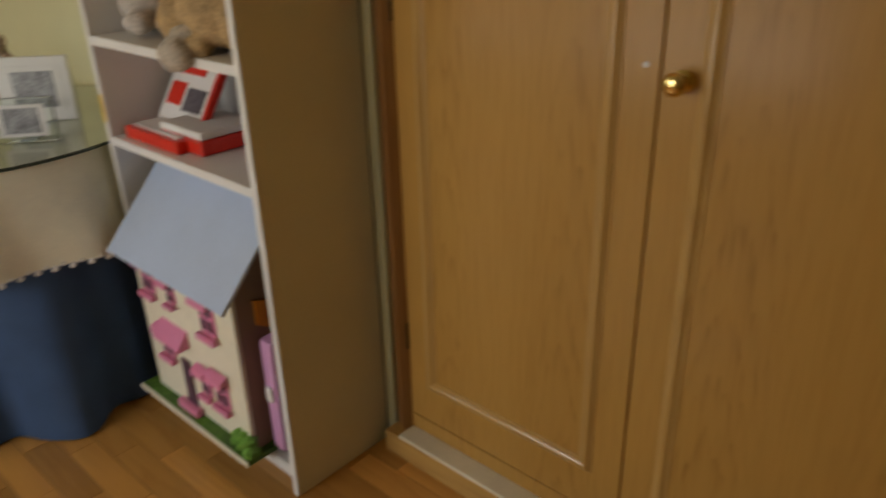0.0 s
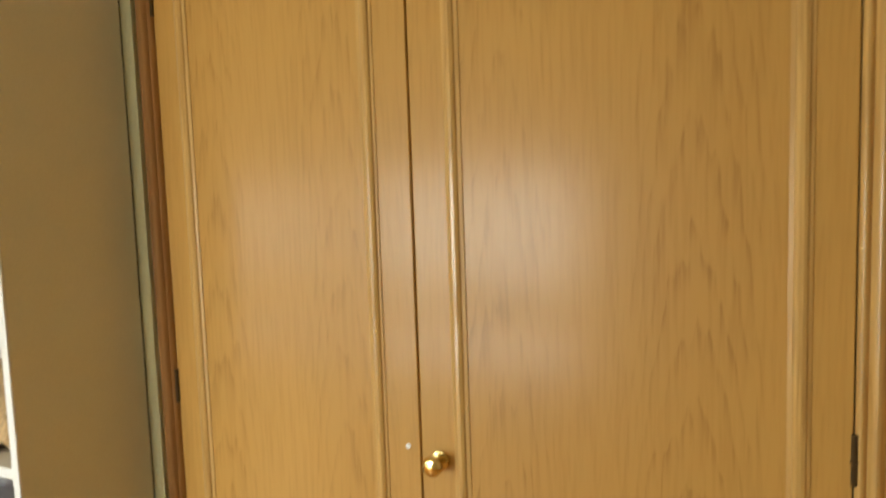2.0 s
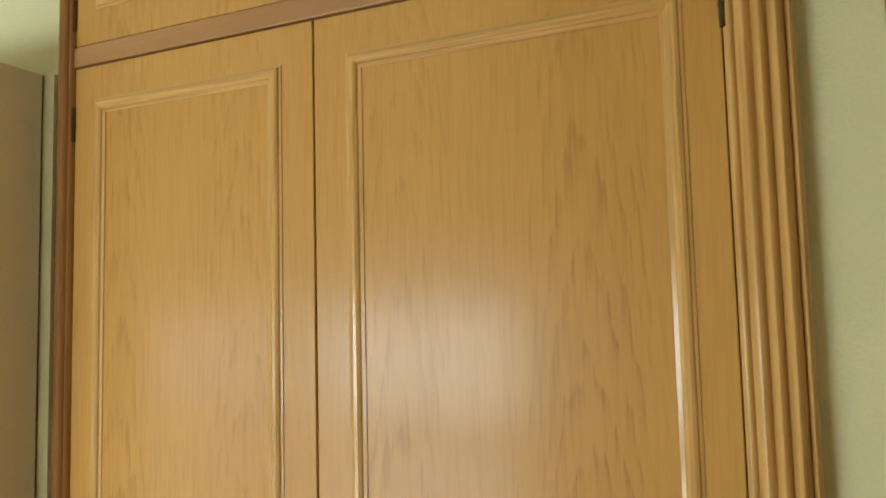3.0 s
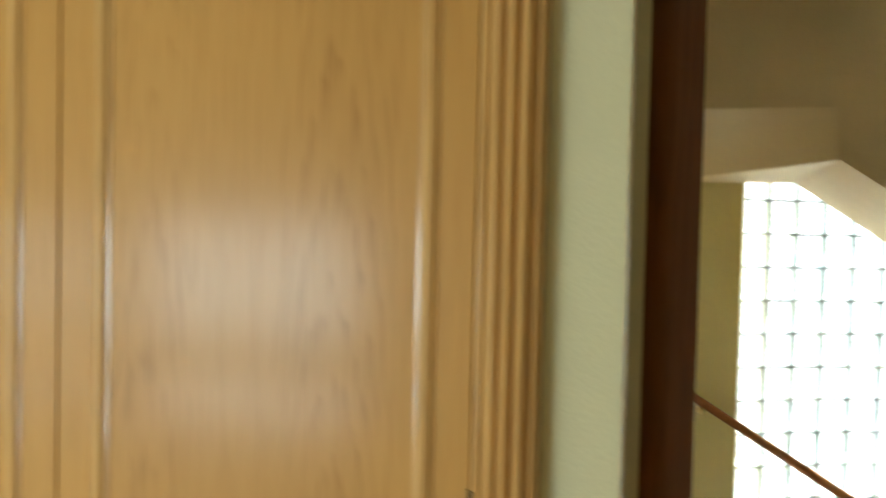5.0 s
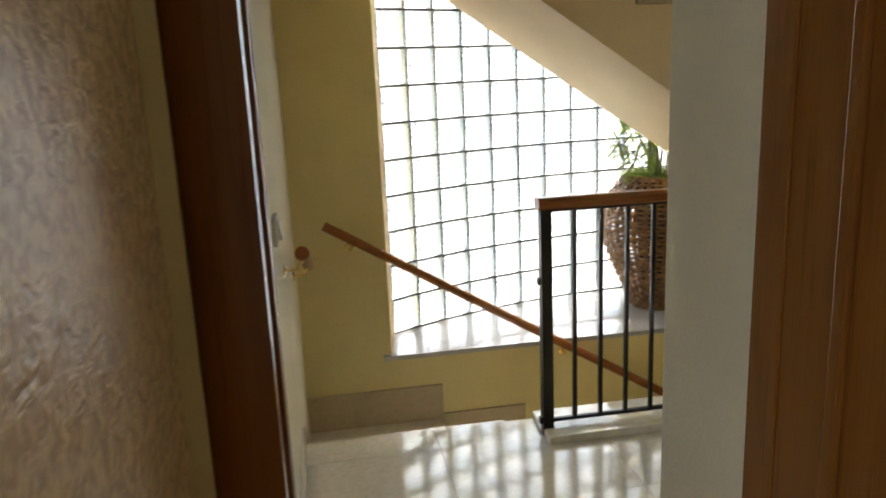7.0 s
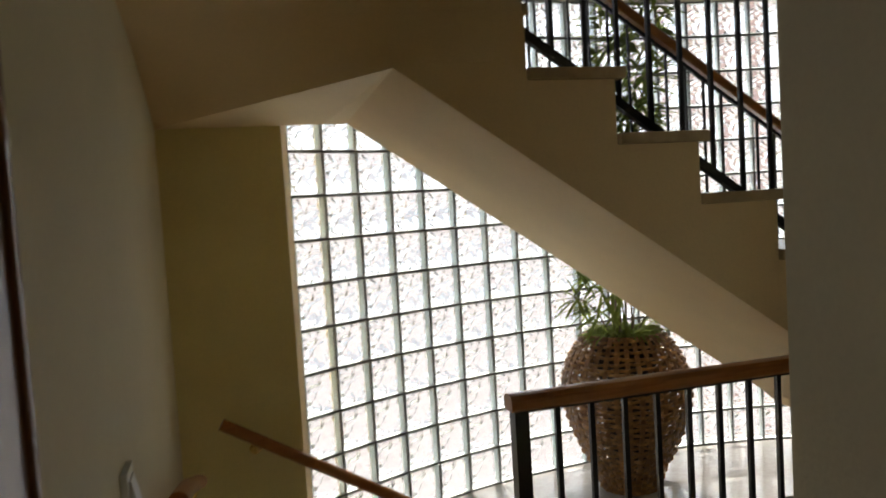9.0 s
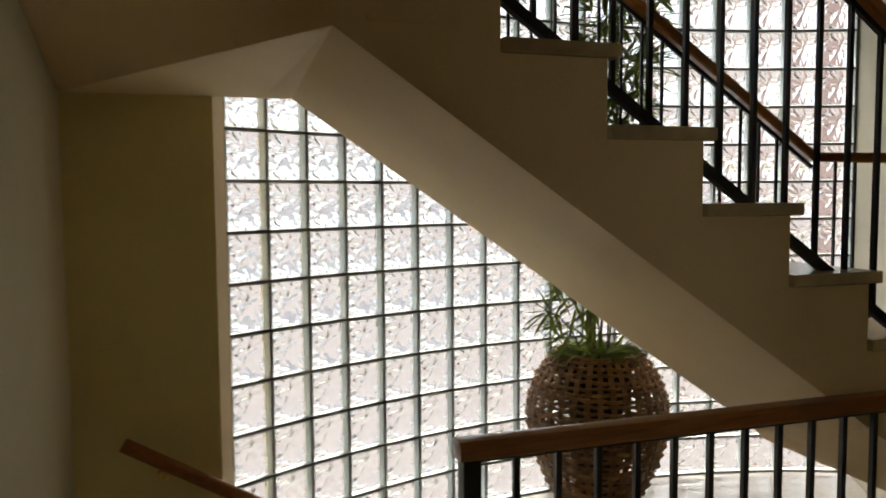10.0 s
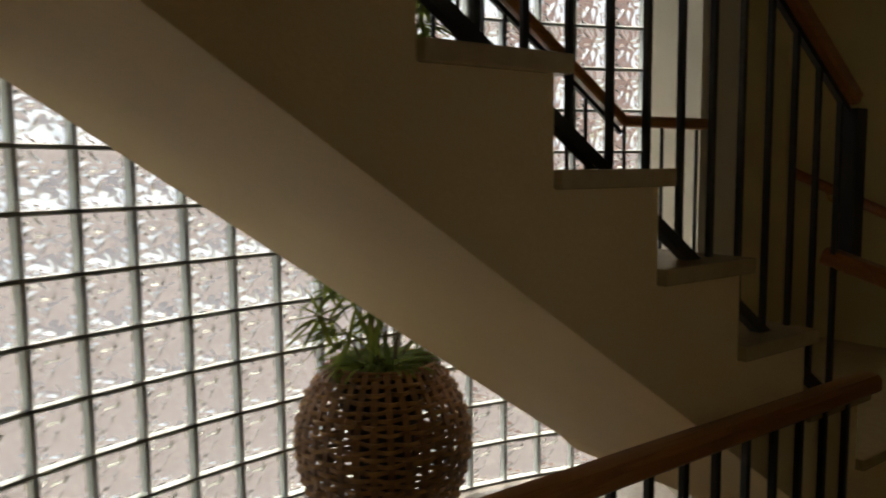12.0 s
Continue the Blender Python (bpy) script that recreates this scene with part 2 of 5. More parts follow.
def rim_glass():
    """Thick pressed glass at the block edges, scattering daylight on its way in."""
    m, t, b = material("frosted_glass_rim")
    n = node(t, "ShaderNodeTexNoise", Scale=60.0, Detail=3.0)
    t.links.new(coords(t), n.inputs["Vector"])
    col = ramp(t, n.outputs["Fac"], ((0.3, (0.88, 0.93, 0.93)), (0.7, (0.95, 0.98, 0.98))))
    t.links.new(col, b.inputs["Base Color"])
    b.inputs["Roughness"].default_value = 0.15
    scatter = t.nodes.new("ShaderNodeBsdfTranslucent")
    t.links.new(col, scatter.inputs["Color"])
    mix = t.nodes.new("ShaderNodeMixShader")
    mix.inputs[0].default_value = 0.55
    t.links.new(b.outputs[0], mix.inputs[1])
    t.links.new(scatter.outputs[0], mix.inputs[2])
    t.links.new(mix.outputs[0], t.nodes["Material Output"].inputs["Surface"])
    return m


GLASS_RIM = rim_glass()

# ---- building helpers ----


def slab(bm, x0, x1, y0, y1, z0, z1, bevel=0.0):
    """Adds a box, its edges rounded by bevel."""
    made = bmesh.ops.create_cube(bm, size=1.0)["verts"]
    for v in made:
        v.co = Vector((x0 + (v.co.x + 0.5) * (x1 - x0), y0 + (v.co.y + 0.5) * (y1 - y0), z0 + (v.co.z + 0.5) * (z1 - z0)))
    if bevel:
        edges = list({e for v in made for e in v.link_edges})
        bmesh.ops.bevel(bm, geom=edges, offset=bevel, segments=2, profile=0.6, affect="EDGES")
    return bm


def box(x0, x1, y0, y1, z0, z1, bevel=0.0):
    return slab(bmesh.new(), x0, x1, y0, y1, z0, z1, bevel)


def tube(bm, points, radius, sides=10, flat=1.0, cap=True):
    """Sweeps a round (or flattened) section along points."""
    pts = [Vector(p) for p in points]
    rings = []
    for i, p in enumerate(pts):
        d = (pts[min(i + 1, len(pts) - 1)] - pts[max(i - 1, 0)]).normalized()
        up = Vector((0, 0, 1)) if abs(d.z) < 0.95 else Vector((1, 0, 0))
        a = d.cross(up).normalized()
        c = a.cross(d).normalized()
        r = radius[i] if isinstance(radius, (list, tuple)) else radius
        rings.append([bm.verts.new(p + a * math.cos(k * math.tau / sides) * r + c * math.sin(k * math.tau / sides) * r * flat) for k in range(sides)])
    for r0, r1 in zip(rings, rings[1:]):
        for k in range(sides):
            bm.faces.new((r0[k], r0[(k + 1) % sides], r1[(k + 1) % sides], r1[k]))
    if cap:
        bm.faces.new(rings[0][::-1])
        bm.faces.new(rings[-1])
    return bm


def lathe(bm, profile, centre, sides=32, axis="z"):
    """Turns (radius, height) pairs about an axis through centre."""
    rings = []
    for r, h in profile:
        ring = []
        for k in range(sides):
            a = k * math.tau / sides
            p = Vector((r * math.cos(a), r * math.sin(a), h))
            if axis == "y":
                p = Vector((p.x, -p.z, p.y))
            ring.append(bm.verts.new(Vector(centre) + p))
        rings.append(ring)
    for r0, r1 in zip(rings, rings[1:]):
        for k in range(sides):
            bm.faces.new((r0[k], r0[(k + 1) % sides], r1[(k + 1) % sides], r1[k]))
    bm.faces.new(rings[0][::-1])
    bm.faces.new(rings[-1])
    return bm


def prism(outline, a0, a1, axis="y"):
    """Extrudes a closed outline of (x, z) along y, or (x, y) along z, or (y, z) along x."""
    bm = bmesh.new()
    put = {"y": lambda p, a: (p[0], a, p[1]), "z": lambda p, a: (p[0], p[1], a), "x": lambda p, a: (a, p[0], p[1])}[axis]
    lo = [bm.verts.new(put(p, a0)) for p in outline]
    hi = [bm.verts.new(put(p, a1)) for p in outline]
    n = len(outline)
    bm.faces.new(lo)
    bm.faces.new(hi[::-1])
    for k in range(n):
        bm.faces.new((lo[k], hi[k], hi[(k + 1) % n], lo[(k + 1) % n]))
    bmesh.ops.recalc_face_normals(bm, faces=bm.faces)
    return bm


def mesh_of(name, bm, mat, smooth=False):
    bmesh.ops.recalc_face_normals(bm, faces=bm.faces)
    me = bpy.data.meshes.new(name)
    bm.to_mesh(me)
    bm.free()
    me.materials.append(mat)
    if smooth:
        me.shade_smooth()
        me.set_sharp_from_angle(angle=radians(35))
    return me


def setting(name, bm, mat, label, category="", smooth=False):
    return tagged(new(name, mesh_of(name, bm, mat, smooth)), label, category or name.split("_")[0], kind="structure")


def thing(name, at, label, category, group=""):
    ob = new(name)
    ob.location = at
    ob.empty_display_size = 0.1
    return tagged(ob, label, category, group)


def solid(name, bm, mat, label, category, group="", smooth=False):
    return tagged(new(name, mesh_of(name, bm, mat, smooth)), label, category, group)


def part(name, bm, mat, parent, label="", smooth=False):
    ob = new(name, mesh_of(name, bm, mat, smooth))
    ob.parent = parent
    ob.matrix_parent_inverse = Matrix.Translation(parent.location).inverted()
    return tagged(ob, label)


def piece(name, me, parent, m):
    ob = new(name, me)
    ob.parent = parent
    ob.matrix_parent_inverse = Matrix.Translation(parent.location).inverted()
    ob.matrix_basis = m
    return ob

# ---- setting: bedroom ----
RX0, RX1, RY0, RZ1 = -4.30, 0.963, -2.72, 2.62
HX0, HX1, YJ, HZ = 0.112, 3.95, 3.076, 2.42
YB = 2.133

floor_bed = setting("floor_bedroom", box(RX0 - 0.1, RX1 + 0.12, RY0 - 0.1, 0.97, -0.12, -0.012), DARK_GAP, "dark screed under the oak parquet", "floor")
setting("wall_wardrobe_left", box(RX0, -1.478, 0.0, 0.12, 0, RZ1), YELLOW, "cream yellow painted wall beside the wardrobe", "wall")
setting("wall_wardrobe_strip", box(-0.107, -0.002, 0.0, 0.10, 0, RZ1), YELLOW, "narrow cream yellow wall strip beside the wardrobe", "wall")
setting("wall_wardrobe_top", box(-1.478, -0.107, 0.0, 0.12, 2.50, RZ1), YELLOW, "cream yellow wall above the wardrobe", "wall")
setting("wall_passage_left", box(-0.10, 0.0, 0.004, 0.97, 0, RZ1), STUCCO, "beige wall with glossy pressed leaf texture", "wall")
setting("wall_passage_right", box(RX1, RX1 + 0.12, RY0, 1.006, 0, RZ1), PASSAGE_WHITE, "warm white painted passage wall", "wall")
setting("wall_bedroom_left", box(RX0 - 0.1, RX0, RY0, 0.12, 0, RZ1), YELLOW, "cream yellow bedroom wall", "wall")
back = bmesh.new()
slab(back, RX0, -3.95, RY0 - 0.12, RY0, 0, RZ1)
slab(back, -2.95, -2.65, RY0 - 0.12, RY0, 0, RZ1)
slab(back, -3.95, -2.95, RY0 - 0.12, RY0, 0, 0.38)
slab(back, -3.95, -2.95, RY0 - 0.12, RY0, 1.55, RZ1)
slab(back, -1.35, RX1, RY0 - 0.12, RY0, 0, RZ1)
slab(back, -2.65, -1.35, RY0 - 0.12, RY0, 0, 0.38)
slab(back, -2.65, -1.35, RY0 - 0.12, RY0, 1.55, RZ1)
setting("wall_bedroom_back", back, YELLOW, "cream yellow bedroom wall with two window openings", "wall")
bed_window = tagged(new("window_2"), "white framed bedroom window with a broad low transom", "window", kind="structure")
for name, dims in (("frame", (-2.65, -2.61, 0.38, 1.55)), ("frame", (-1.39, -1.35, 0.38, 1.55)), ("mullion", (-2.02, -1.98, 0.88, 1.51)), ("frame", (-2.61, -1.39, 0.38, 0.42)), ("frame", (-2.61, -1.39, 1.51, 1.55)), ("transom", (-2.61, -1.39, 0.61, 0.88))):
    part(name, box(dims[0] + 0.001, dims[1] - 0.001, RY0 - 0.08, RY0 - 0.03, dims[2] + 0.001, dims[3] - 0.001, 0.004), PLASTIC, bed_window)
bed_window_left = tagged(new("window_3"), "white framed bedroom window", "window", kind="structure")
for name, dims in (("frame", (-3.95, -3.91, 0.38, 1.55)), ("frame", (-2.99, -2.95, 0.38, 1.55)), ("frame", (-3.91, -2.99, 0.38, 0.42)), ("frame", (-3.91, -2.99, 1.51, 1.55)), ("transom", (-3.91, -2.99, 0.61, 0.88))):
    part(name, box(dims[0] + 0.001, dims[1] - 0.001, RY0 - 0.08, RY0 - 0.03, dims[2] + 0.001, dims[3] - 0.001, 0.004), PLASTIC, bed_window_left)
setting("ceiling_bedroom", box(RX0 - 0.1, RX1 + 0.12, RY0 - 0.12, 0.98, RZ1, RZ1 + 0.12), OFFWHITE, "white plaster ceiling", "ceiling")
# unseen sheet closing the recess, coloured as deep shade
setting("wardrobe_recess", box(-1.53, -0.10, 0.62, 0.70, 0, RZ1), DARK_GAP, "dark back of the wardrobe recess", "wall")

# ---- setting: stair hall ----
landing = setting("floor_landing", box(0.0, 2.66, 0.975, 2.262, -0.2, -0.0055), plain("pale_grout", (0.42, 0.36, 0.27), 0.8), "cream polished marble landing floor", "floor")
setting("floor_landing_east", box(2.66, HX1, 0.975, 1.38, -0.2, 0.0), MARBLE, "cream polished marble landing floor", "floor")
setting("wall_hall_left", box(0.0, HX0, 0.98, YJ + 0.9, -1.6, 2.8), HALL_WHITE, "cream painted stair hall wall", "wall")
setting("wall_hall_far", box(HX0, 0.543, YJ, YJ + 0.30, -2.2, 2.8), HALL_YELLOW, "yellow painted wall beside the glass block window", "wall")
setting("wall_below_window", box(0.543, HX1, YJ, YJ + 0.10, -2.4, -0.012), HALL_YELLOW, "yellow painted wall below the window sill", "wall")
setting("wall_far_right", box(3.601, HX1, YJ, YJ + 0.30, 0.024, 2.75), CREAM, "cream painted wall beside the window", "wall")
# right wall takes the darkened cream, so its dimness is in the paint
setting("wall_hall_right", box(HX1, HX1 + 0.15, 0.9, 3.4, -2.4, 3.2), SHADED_CREAM, "cream painted stair hall wall", "wall")
setting("wall_hall_door", box(RX1 + 0.12, HX1, 0.86, 1.0, 0, 2.8), HALL_WHITE, "cream painted hall wall beside the doorway", "wall")
setting("wall_above_door", box(0.0, RX1, 0.80, 0.97, 2.197, RZ1), CREAM, "cream wall above the doorway", "wall")
setting("ceiling_hall", box(0.0, HX1, 0.97, YB - 0.003, HZ, HZ + 0.25), OFFWHITE, "white plaster hall ceiling", "ceiling")
setting("floor_stairwell", box(0.0, HX1, 0.9, 4.3, -2.6, -2.4), MARBLE, "marble floor of the storey below", "floor")
setting("wall_stairwell_near", box(0.0, HX1, 2.10, 2.20, -2.4, -0.2), CREAM, "cream wall under the landing", "wall")

# ---- glass block window ----
WX, WY, WR, PHI, PH, ZJ, PV = 0.586, 3.355, 3.328, 0.533, 0.173, 1.686, 0.184
CX, CY = WX + WR * math.sin(PHI), WY - WR * math.cos(PHI)
COLS, ROW_LO, ROW_HI = 18, -9, 4
Z_LO, Z_HI = ZJ + ROW_LO * PV, ZJ + ROW_HI * PV


def arc(r, k, z):
    a = PHI - k * PH / WR
    return Vector((CX - r * math.sin(a), CY + r * math.cos(a), z))


def arc_strip(r0, r1, k0, k1, z0, z1, steps):
    """A curved bar that follows the window's plan."""
    bm = bmesh.new()
    rings = []
    for i in range(steps + 1):
        k = k0 + (k1 - k0) * i / steps
        rings.append([bm.verts.new(arc(r, k, z)) for r, z in ((r0, z0), (r1, z0), (r1, z1), (r0, z1))])
    for a, b in zip(rings, rings[1:]):
        for j in range(4):
            bm.faces.new((a[j], b[j], b[(j + 1) % 4], a[(j + 1) % 4]))
    bm.faces.new(rings[0])
    bm.faces.new(rings[-1][::-1])
    return bm


window = tagged(new("window_1"), "tall curved window of wavy clear glass blocks", "window", kind="structure")
grid = bmesh.new()
for j in range(ROW_LO, ROW_HI + 1):
    z = ZJ + j * PV
    bm = arc_strip(WR + 0.004, WR + 0.012, 0, COLS, z - 0.0052, z + 0.0052, 36)
    me = bpy.data.meshes.new("joint")
    bm.to_mesh(me)
    bm.free()
    grid.from_mesh(me)
    bpy.data.meshes.remove(me)
for k in range(COLS + 1):
    bm = arc_strip(WR + 0.004, WR + 0.012, k - 0.027, k + 0.027, Z_LO, Z_HI, 1)
    me = bpy.data.meshes.new("joint")
    bm.to_mesh(me)
    bm.free()
    grid.from_mesh(me)
    bpy.data.meshes.remove(me)
part("joint_grid", grid, MORTAR, window, "thin grey mortar joints")
# pale bedding of the blocks behind the pointed joints
core = bmesh.new()
for j in range(ROW_LO, ROW_HI + 1):
    z = ZJ + j * PV
    bm = arc_strip(WR + 0.0125, WR + 0.062, 0, COLS, z - 0.004, z + 0.004, 36)
    me = bpy.data.meshes.new("joint")
    bm.to_mesh(me)
    bm.free()
    core.from_mesh(me)
    bpy.data.meshes.remove(me)
for k in range(COLS + 1):
    bm = arc_strip(WR + 0.0125, WR + 0.062, k - 0.022, k + 0.022, Z_LO, Z_HI, 1)
    me = bpy.data.meshes.new("joint")
    bm.to_mesh(me)
    bm.free()
    core.from_mesh(me)
    bpy.data.meshes.remove(me)
part("bedding", core, plain("pale_bedding", (0.72, 0.75, 0.72), 0.8, vary=0.1, scale=30), window, "pale bedding between the blocks")


def glass_block_mesh():
    """A hollow block: clear front pane, frosted rim and wavy back pane."""
    w, h = PH / 2 - 0.0047, PV / 2 - 0.0055
    bm = bmesh.new()
    slab(bm, -w + 0.002, w - 0.002, 0.050, 0.066, -h + 0.002, h - 0.002, 0.004)
    n0 = len(bm.faces)
    slab(bm, -w + 0.0032, w - 0.0032, 0.001, 0.007, -h + 0.0032, h - 0.0032, 0.0015)
    n1 = len(bm.faces)
    slab(bm, -w, -w + 0.0025, 0.0005, 0.049, -h, h, 0.0008)
    slab(bm, w - 0.0025, w, 0.0005, 0.049, -h, h, 0.0008)
    slab(bm, -w + 0.0027, w - 0.0027, 0.0005, 0.049, -h, -h + 0.0025, 0.0008)
    slab(bm, -w + 0.0027, w - 0.0027, 0.0005, 0.049, h - 0.0025, h, 0.0008)
    for k, f in enumerate(bm.faces):
        f.material_index = 0 if k < n0 else 1 if k < n1 else 2
    me = mesh_of("glass_block", bm, GLASS_BLOCK, True)
    me.materials.append(GLASS)
    me.materials.append(GLASS_RIM)
    return me


block_mesh = glass_block_mesh()
for k in range(COLS):
    a = PHI - (k + 0.5) * PH / WR
    for j in range(ROW_LO, ROW_HI):
        p = arc(WR, k + 0.5, ZJ + (j + 0.5) * PV)
        ob = piece("glass_block", block_mesh, window, Matrix.Translation(p) @ Matrix.Rotation(a, 4, "Z"))
        ob.visible_shadow = False

# bay around the window: sill, reveals, head
sill = bmesh.new()
front = [sill.verts.new((x, YJ - 0.03, 0.0)) for x in (0.50, 3.37)]
curve = [sill.verts.new(arc(WR + 0.09, k, 0.0)) for k in range(COLS, -1, -1)]
face = sill.faces.new([front[0], front[1], *curve])
ext = bmesh.ops.extrude_face_region(sill, geom=[face])["geom"]
bmesh.ops.translate(sill, verts=[v for v in ext if isinstance(v, bmesh.types.BMVert)], vec=(0, 0, 0.023))
setting("window_sill", sill, SILL_STONE, "deep curved pale marble window sill", "window sill")
end = arc(WR, COLS, 0)
setting("window_reveal_left", prism([(0.543, YJ + 0.001), (0.586, WY - 0.005), (WX - 0.02, WY + 0.12), (0.40, WY + 0.12), (0.40, YJ + 0.301), (0.5425, YJ + 0.301)], 0.024, 2.75, "z"), STAIR_CREAM, "cream plaster window reveal", "window reveal")
setting("window_reveal_right", prism([(3.338, YJ + 0.001), (3.60, YJ + 0.001), (3.60, end.y + 0.07), (end.x + 0.05, end.y + 0.07), (end.x + 0.006, end.y - 0.01)], 0.024, 2.75, "z"), OFFWHITE, "white plaster window reveal", "window reveal")
head_bm = bmesh.new()
h0 = [head_bm.verts.new(p) for p in [(0.3, YJ + 0.31, Z_HI), (HX1 + 0.15, YJ + 0.31, Z_HI)] + [arc(WR + 0.1, k, Z_HI) for k in range(COLS + 4, -3, -1)]]
f0 = head_bm.faces.new(h0)
e0 = bmesh.ops.extrude_face_region(head_bm, geom=[f0])["geom"]
bmesh.ops.translate(head_bm, verts=[v for v in e0 if isinstance(v, bmesh.types.BMVert)], vec=(0, 0, 0.3))
setting("window_head", head_bm, OFFWHITE, "white plaster head above the curved window", "window head")
setting("ceiling_upper", box(0.0, HX1, 0.9, YJ + 0.4, 3.2, 3.35), OFFWHITE, "white upper storey ceiling", "ceiling")
setting("wall_upper", box(0.0, HX1 + 0.15, YJ + 0.301, YJ + 0.42, Z_HI + 0.3, 3.2), OFFWHITE, "white upper stair wall", "wall")
setting("wall_upper_near", box(0.0, HX1, 0.9, 1.0, 2.67, 3.2), OFFWHITE, "white upper hall wall", "wall")
setting("wall_upper_left", box(-0.1, 0.0, 0.9, 3.5, 2.67, 3.2), OFFWHITE, "white upper hall wall", "wall")

# outside
setting("ground", box(-60, 60, 4.3, 90, -1.0, -0.8), plain("outdoor_paving", (0.36, 0.325, 0.33), 0.9, vary=0.3, scale=0.9), "terracotta tiled terrace in the sun", "ground")
BRICK_PINK = plain("terracotta_render", (0.92, 0.62, 0.51), 0.9, vary=0.15, scale=1.5)


def glowing_haze_material():
    """Pale distance seen only through the wavy glass; faint emission stands in for sunlight."""
    m, t, b = material("glowing_distance")
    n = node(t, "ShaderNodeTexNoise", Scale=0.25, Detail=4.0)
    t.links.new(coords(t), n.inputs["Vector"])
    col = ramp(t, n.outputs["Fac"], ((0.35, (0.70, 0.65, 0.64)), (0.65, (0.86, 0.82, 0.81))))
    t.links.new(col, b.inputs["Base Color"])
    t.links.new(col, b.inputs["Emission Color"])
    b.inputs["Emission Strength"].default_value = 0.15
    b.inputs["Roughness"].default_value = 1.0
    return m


setting("backdrop", box(-90.0, 30.0, 62.0, 62.5, -0.8, 8.2), glowing_haze_material(), "pale glowing backdrop for the distance beyond the terrace", "distance")
setting("backdrop_neighbour", box(12.0, 30.0, 4.5, 13.5, -0.8, 9.0), BRICK_PINK, "terracotta coloured neighbouring house", "house wall")

# ---- stairs ----
XS, ZS, GO, RI = 0.863, 1.961, 0.259, 0.180
LAND_X = XS + 7 * GO


def soffit(x, far):
    return (1.756 - 0.707 * (x - 0.783)) if far else (1.785 - 0.698 * (x - 0.761))


stair_up = tagged(new("staircase"), "plastered staircase with pale stone treads rising past the window", "staircase")
stair_up.location = (LAND_X, 2.6, 0.70)
body = bmesh.new()
outline = []
for far, y in ((False, YB), (True, YJ - 0.02)):
    top = [(0.60, ZS + RI - 0.03), (XS, ZS + RI - 0.03)]
    for k in range(0, 7):
        top += [(XS + k * GO, ZS - k * RI - 0.03), (XS + (k + 1) * GO, ZS - k * RI - 0.03)]
    top += [(LAND_X, ZS - 7 * RI - 0.03)]
    x_k = 0.783 if far else 0.761
    bottom = [(LAND_X, 0.45), (LAND_X - 0.03, 0.452), (LAND_X - 0.12, soffit(LAND_X - 0.15, far) + 0.006), (x_k, soffit(x_k, far)), (0.742 if not far else 0.70, 1.985 if not far else 1.756), (0.60, 1.985 if not far else 1.756)]
    outline.append([body.verts.new((x, y, z)) for x, z in top + bottom])
n = len(outline[0])
body.faces.new(outline[0])
body.faces.new(outline[1][::-1])
for k in range(n):
    body.faces.new((outline[0][k], outline[1][k], outline[1][(k + 1) % n], outline[0][(k + 1) % n]))
part("body", body, STAIR_CREAM, stair_up)
for k in range(-1, 7):
    x0, z = XS + k * GO, ZS - k * RI
    part("tread", box(x0 + 0.001, x0 + GO + 0.026, YB - 0.02 if k > 0 else YB + 0.032, YJ - 0.01, z - 0.032, z, 0.004), TREAD_STONE, stair_up, "pale stone tread")
part("half_landing", box(LAND_X, HX1 - 0.002, YB, YJ - 0.02, 0.45, 0.67), STAIR_CREAM, stair_up)
part("landing_slab", box(LAND_X + 0.001, HX1 - 0.002, YB - 0.02, YJ - 0.01, 0.671, ZS - 7 * RI, 0.004), TREAD_STONE, stair_up, "pale stone half landing")
for i in range(3):
    y1, z = 2.13 - i * 0.25, 0.701 - (i + 1) * 0.175
    part("lower_step", box(LAND_X + 0.001, HX1 - 0.002, y1 - 0.25, y1, 0.0, z - 0.031), STAIR_CREAM, stair_up)
    part("tread", box(LAND_X - 0.02, HX1 - 0.002, y1 - 0.28, y1, z - 0.03, z, 0.004), TREAD_STONE, stair_up, "pale stone tread")

part("plaster_ridge", box(0.83, 1.03, YB - 0.006, YB + 0.01, 1.800, 1.812, 0.002), STAIR_CREAM, stair_up)

# winding soffit and the stringer wall in front of it
cove = bmesh.new()
A, M, C, K = Vector((HX0, YB, 1.985)), Vector((0.742, YB, 1.985)), Vector((HX0, YJ, 1.756)), Vector((0.761, YB, 1.785))
N = 12
vs = [[None] * (N + 1) for _ in range(N + 1)]
for i in range(N + 1):
    for j in range(N + 1):
        u, v = i / N, j / N
        bend = 0.03 * math.sin(v * math.pi) * (1 - u)
        vs[i][j] = cove.verts.new((A.lerp(M, u)).lerp(C.lerp(K, u), v) + Vector((0, 0, bend)))
for i in range(N):
    for j in range(N):
        cove.faces.new((vs[i][j], vs[i + 1][j], vs[i + 1][j + 1], vs[i][j + 1]))
tri = [cove.verts.new(p) for p in ((HX0, YJ, 1.756), (0.761, YB, 1.785), (0.783, YJ - 0.001, 1.756))]
cove.faces.new(tri)
bmesh.ops.remove_doubles(cove, verts=cove.verts, dist=0.002)
setting("ceiling_winder", cove, STAIR_CREAM, "white curved plaster soffit under the winding stair", "ceiling", True)
stringer_wall = prism([(HX0, 1.985), (0.60, 1.985), (0.60, 2.143), (0.60, 2.45), (HX0, 2.45)], YB, YB + 0.12, "y")
slab(stringer_wall, 0.601, XS - 0.001, YB, YB + 0.03, ZS + RI - 0.029, 2.45)
slab(stringer_wall, XS, 1.118, YB, YB + 0.03, ZS - 0.029, 2.45)
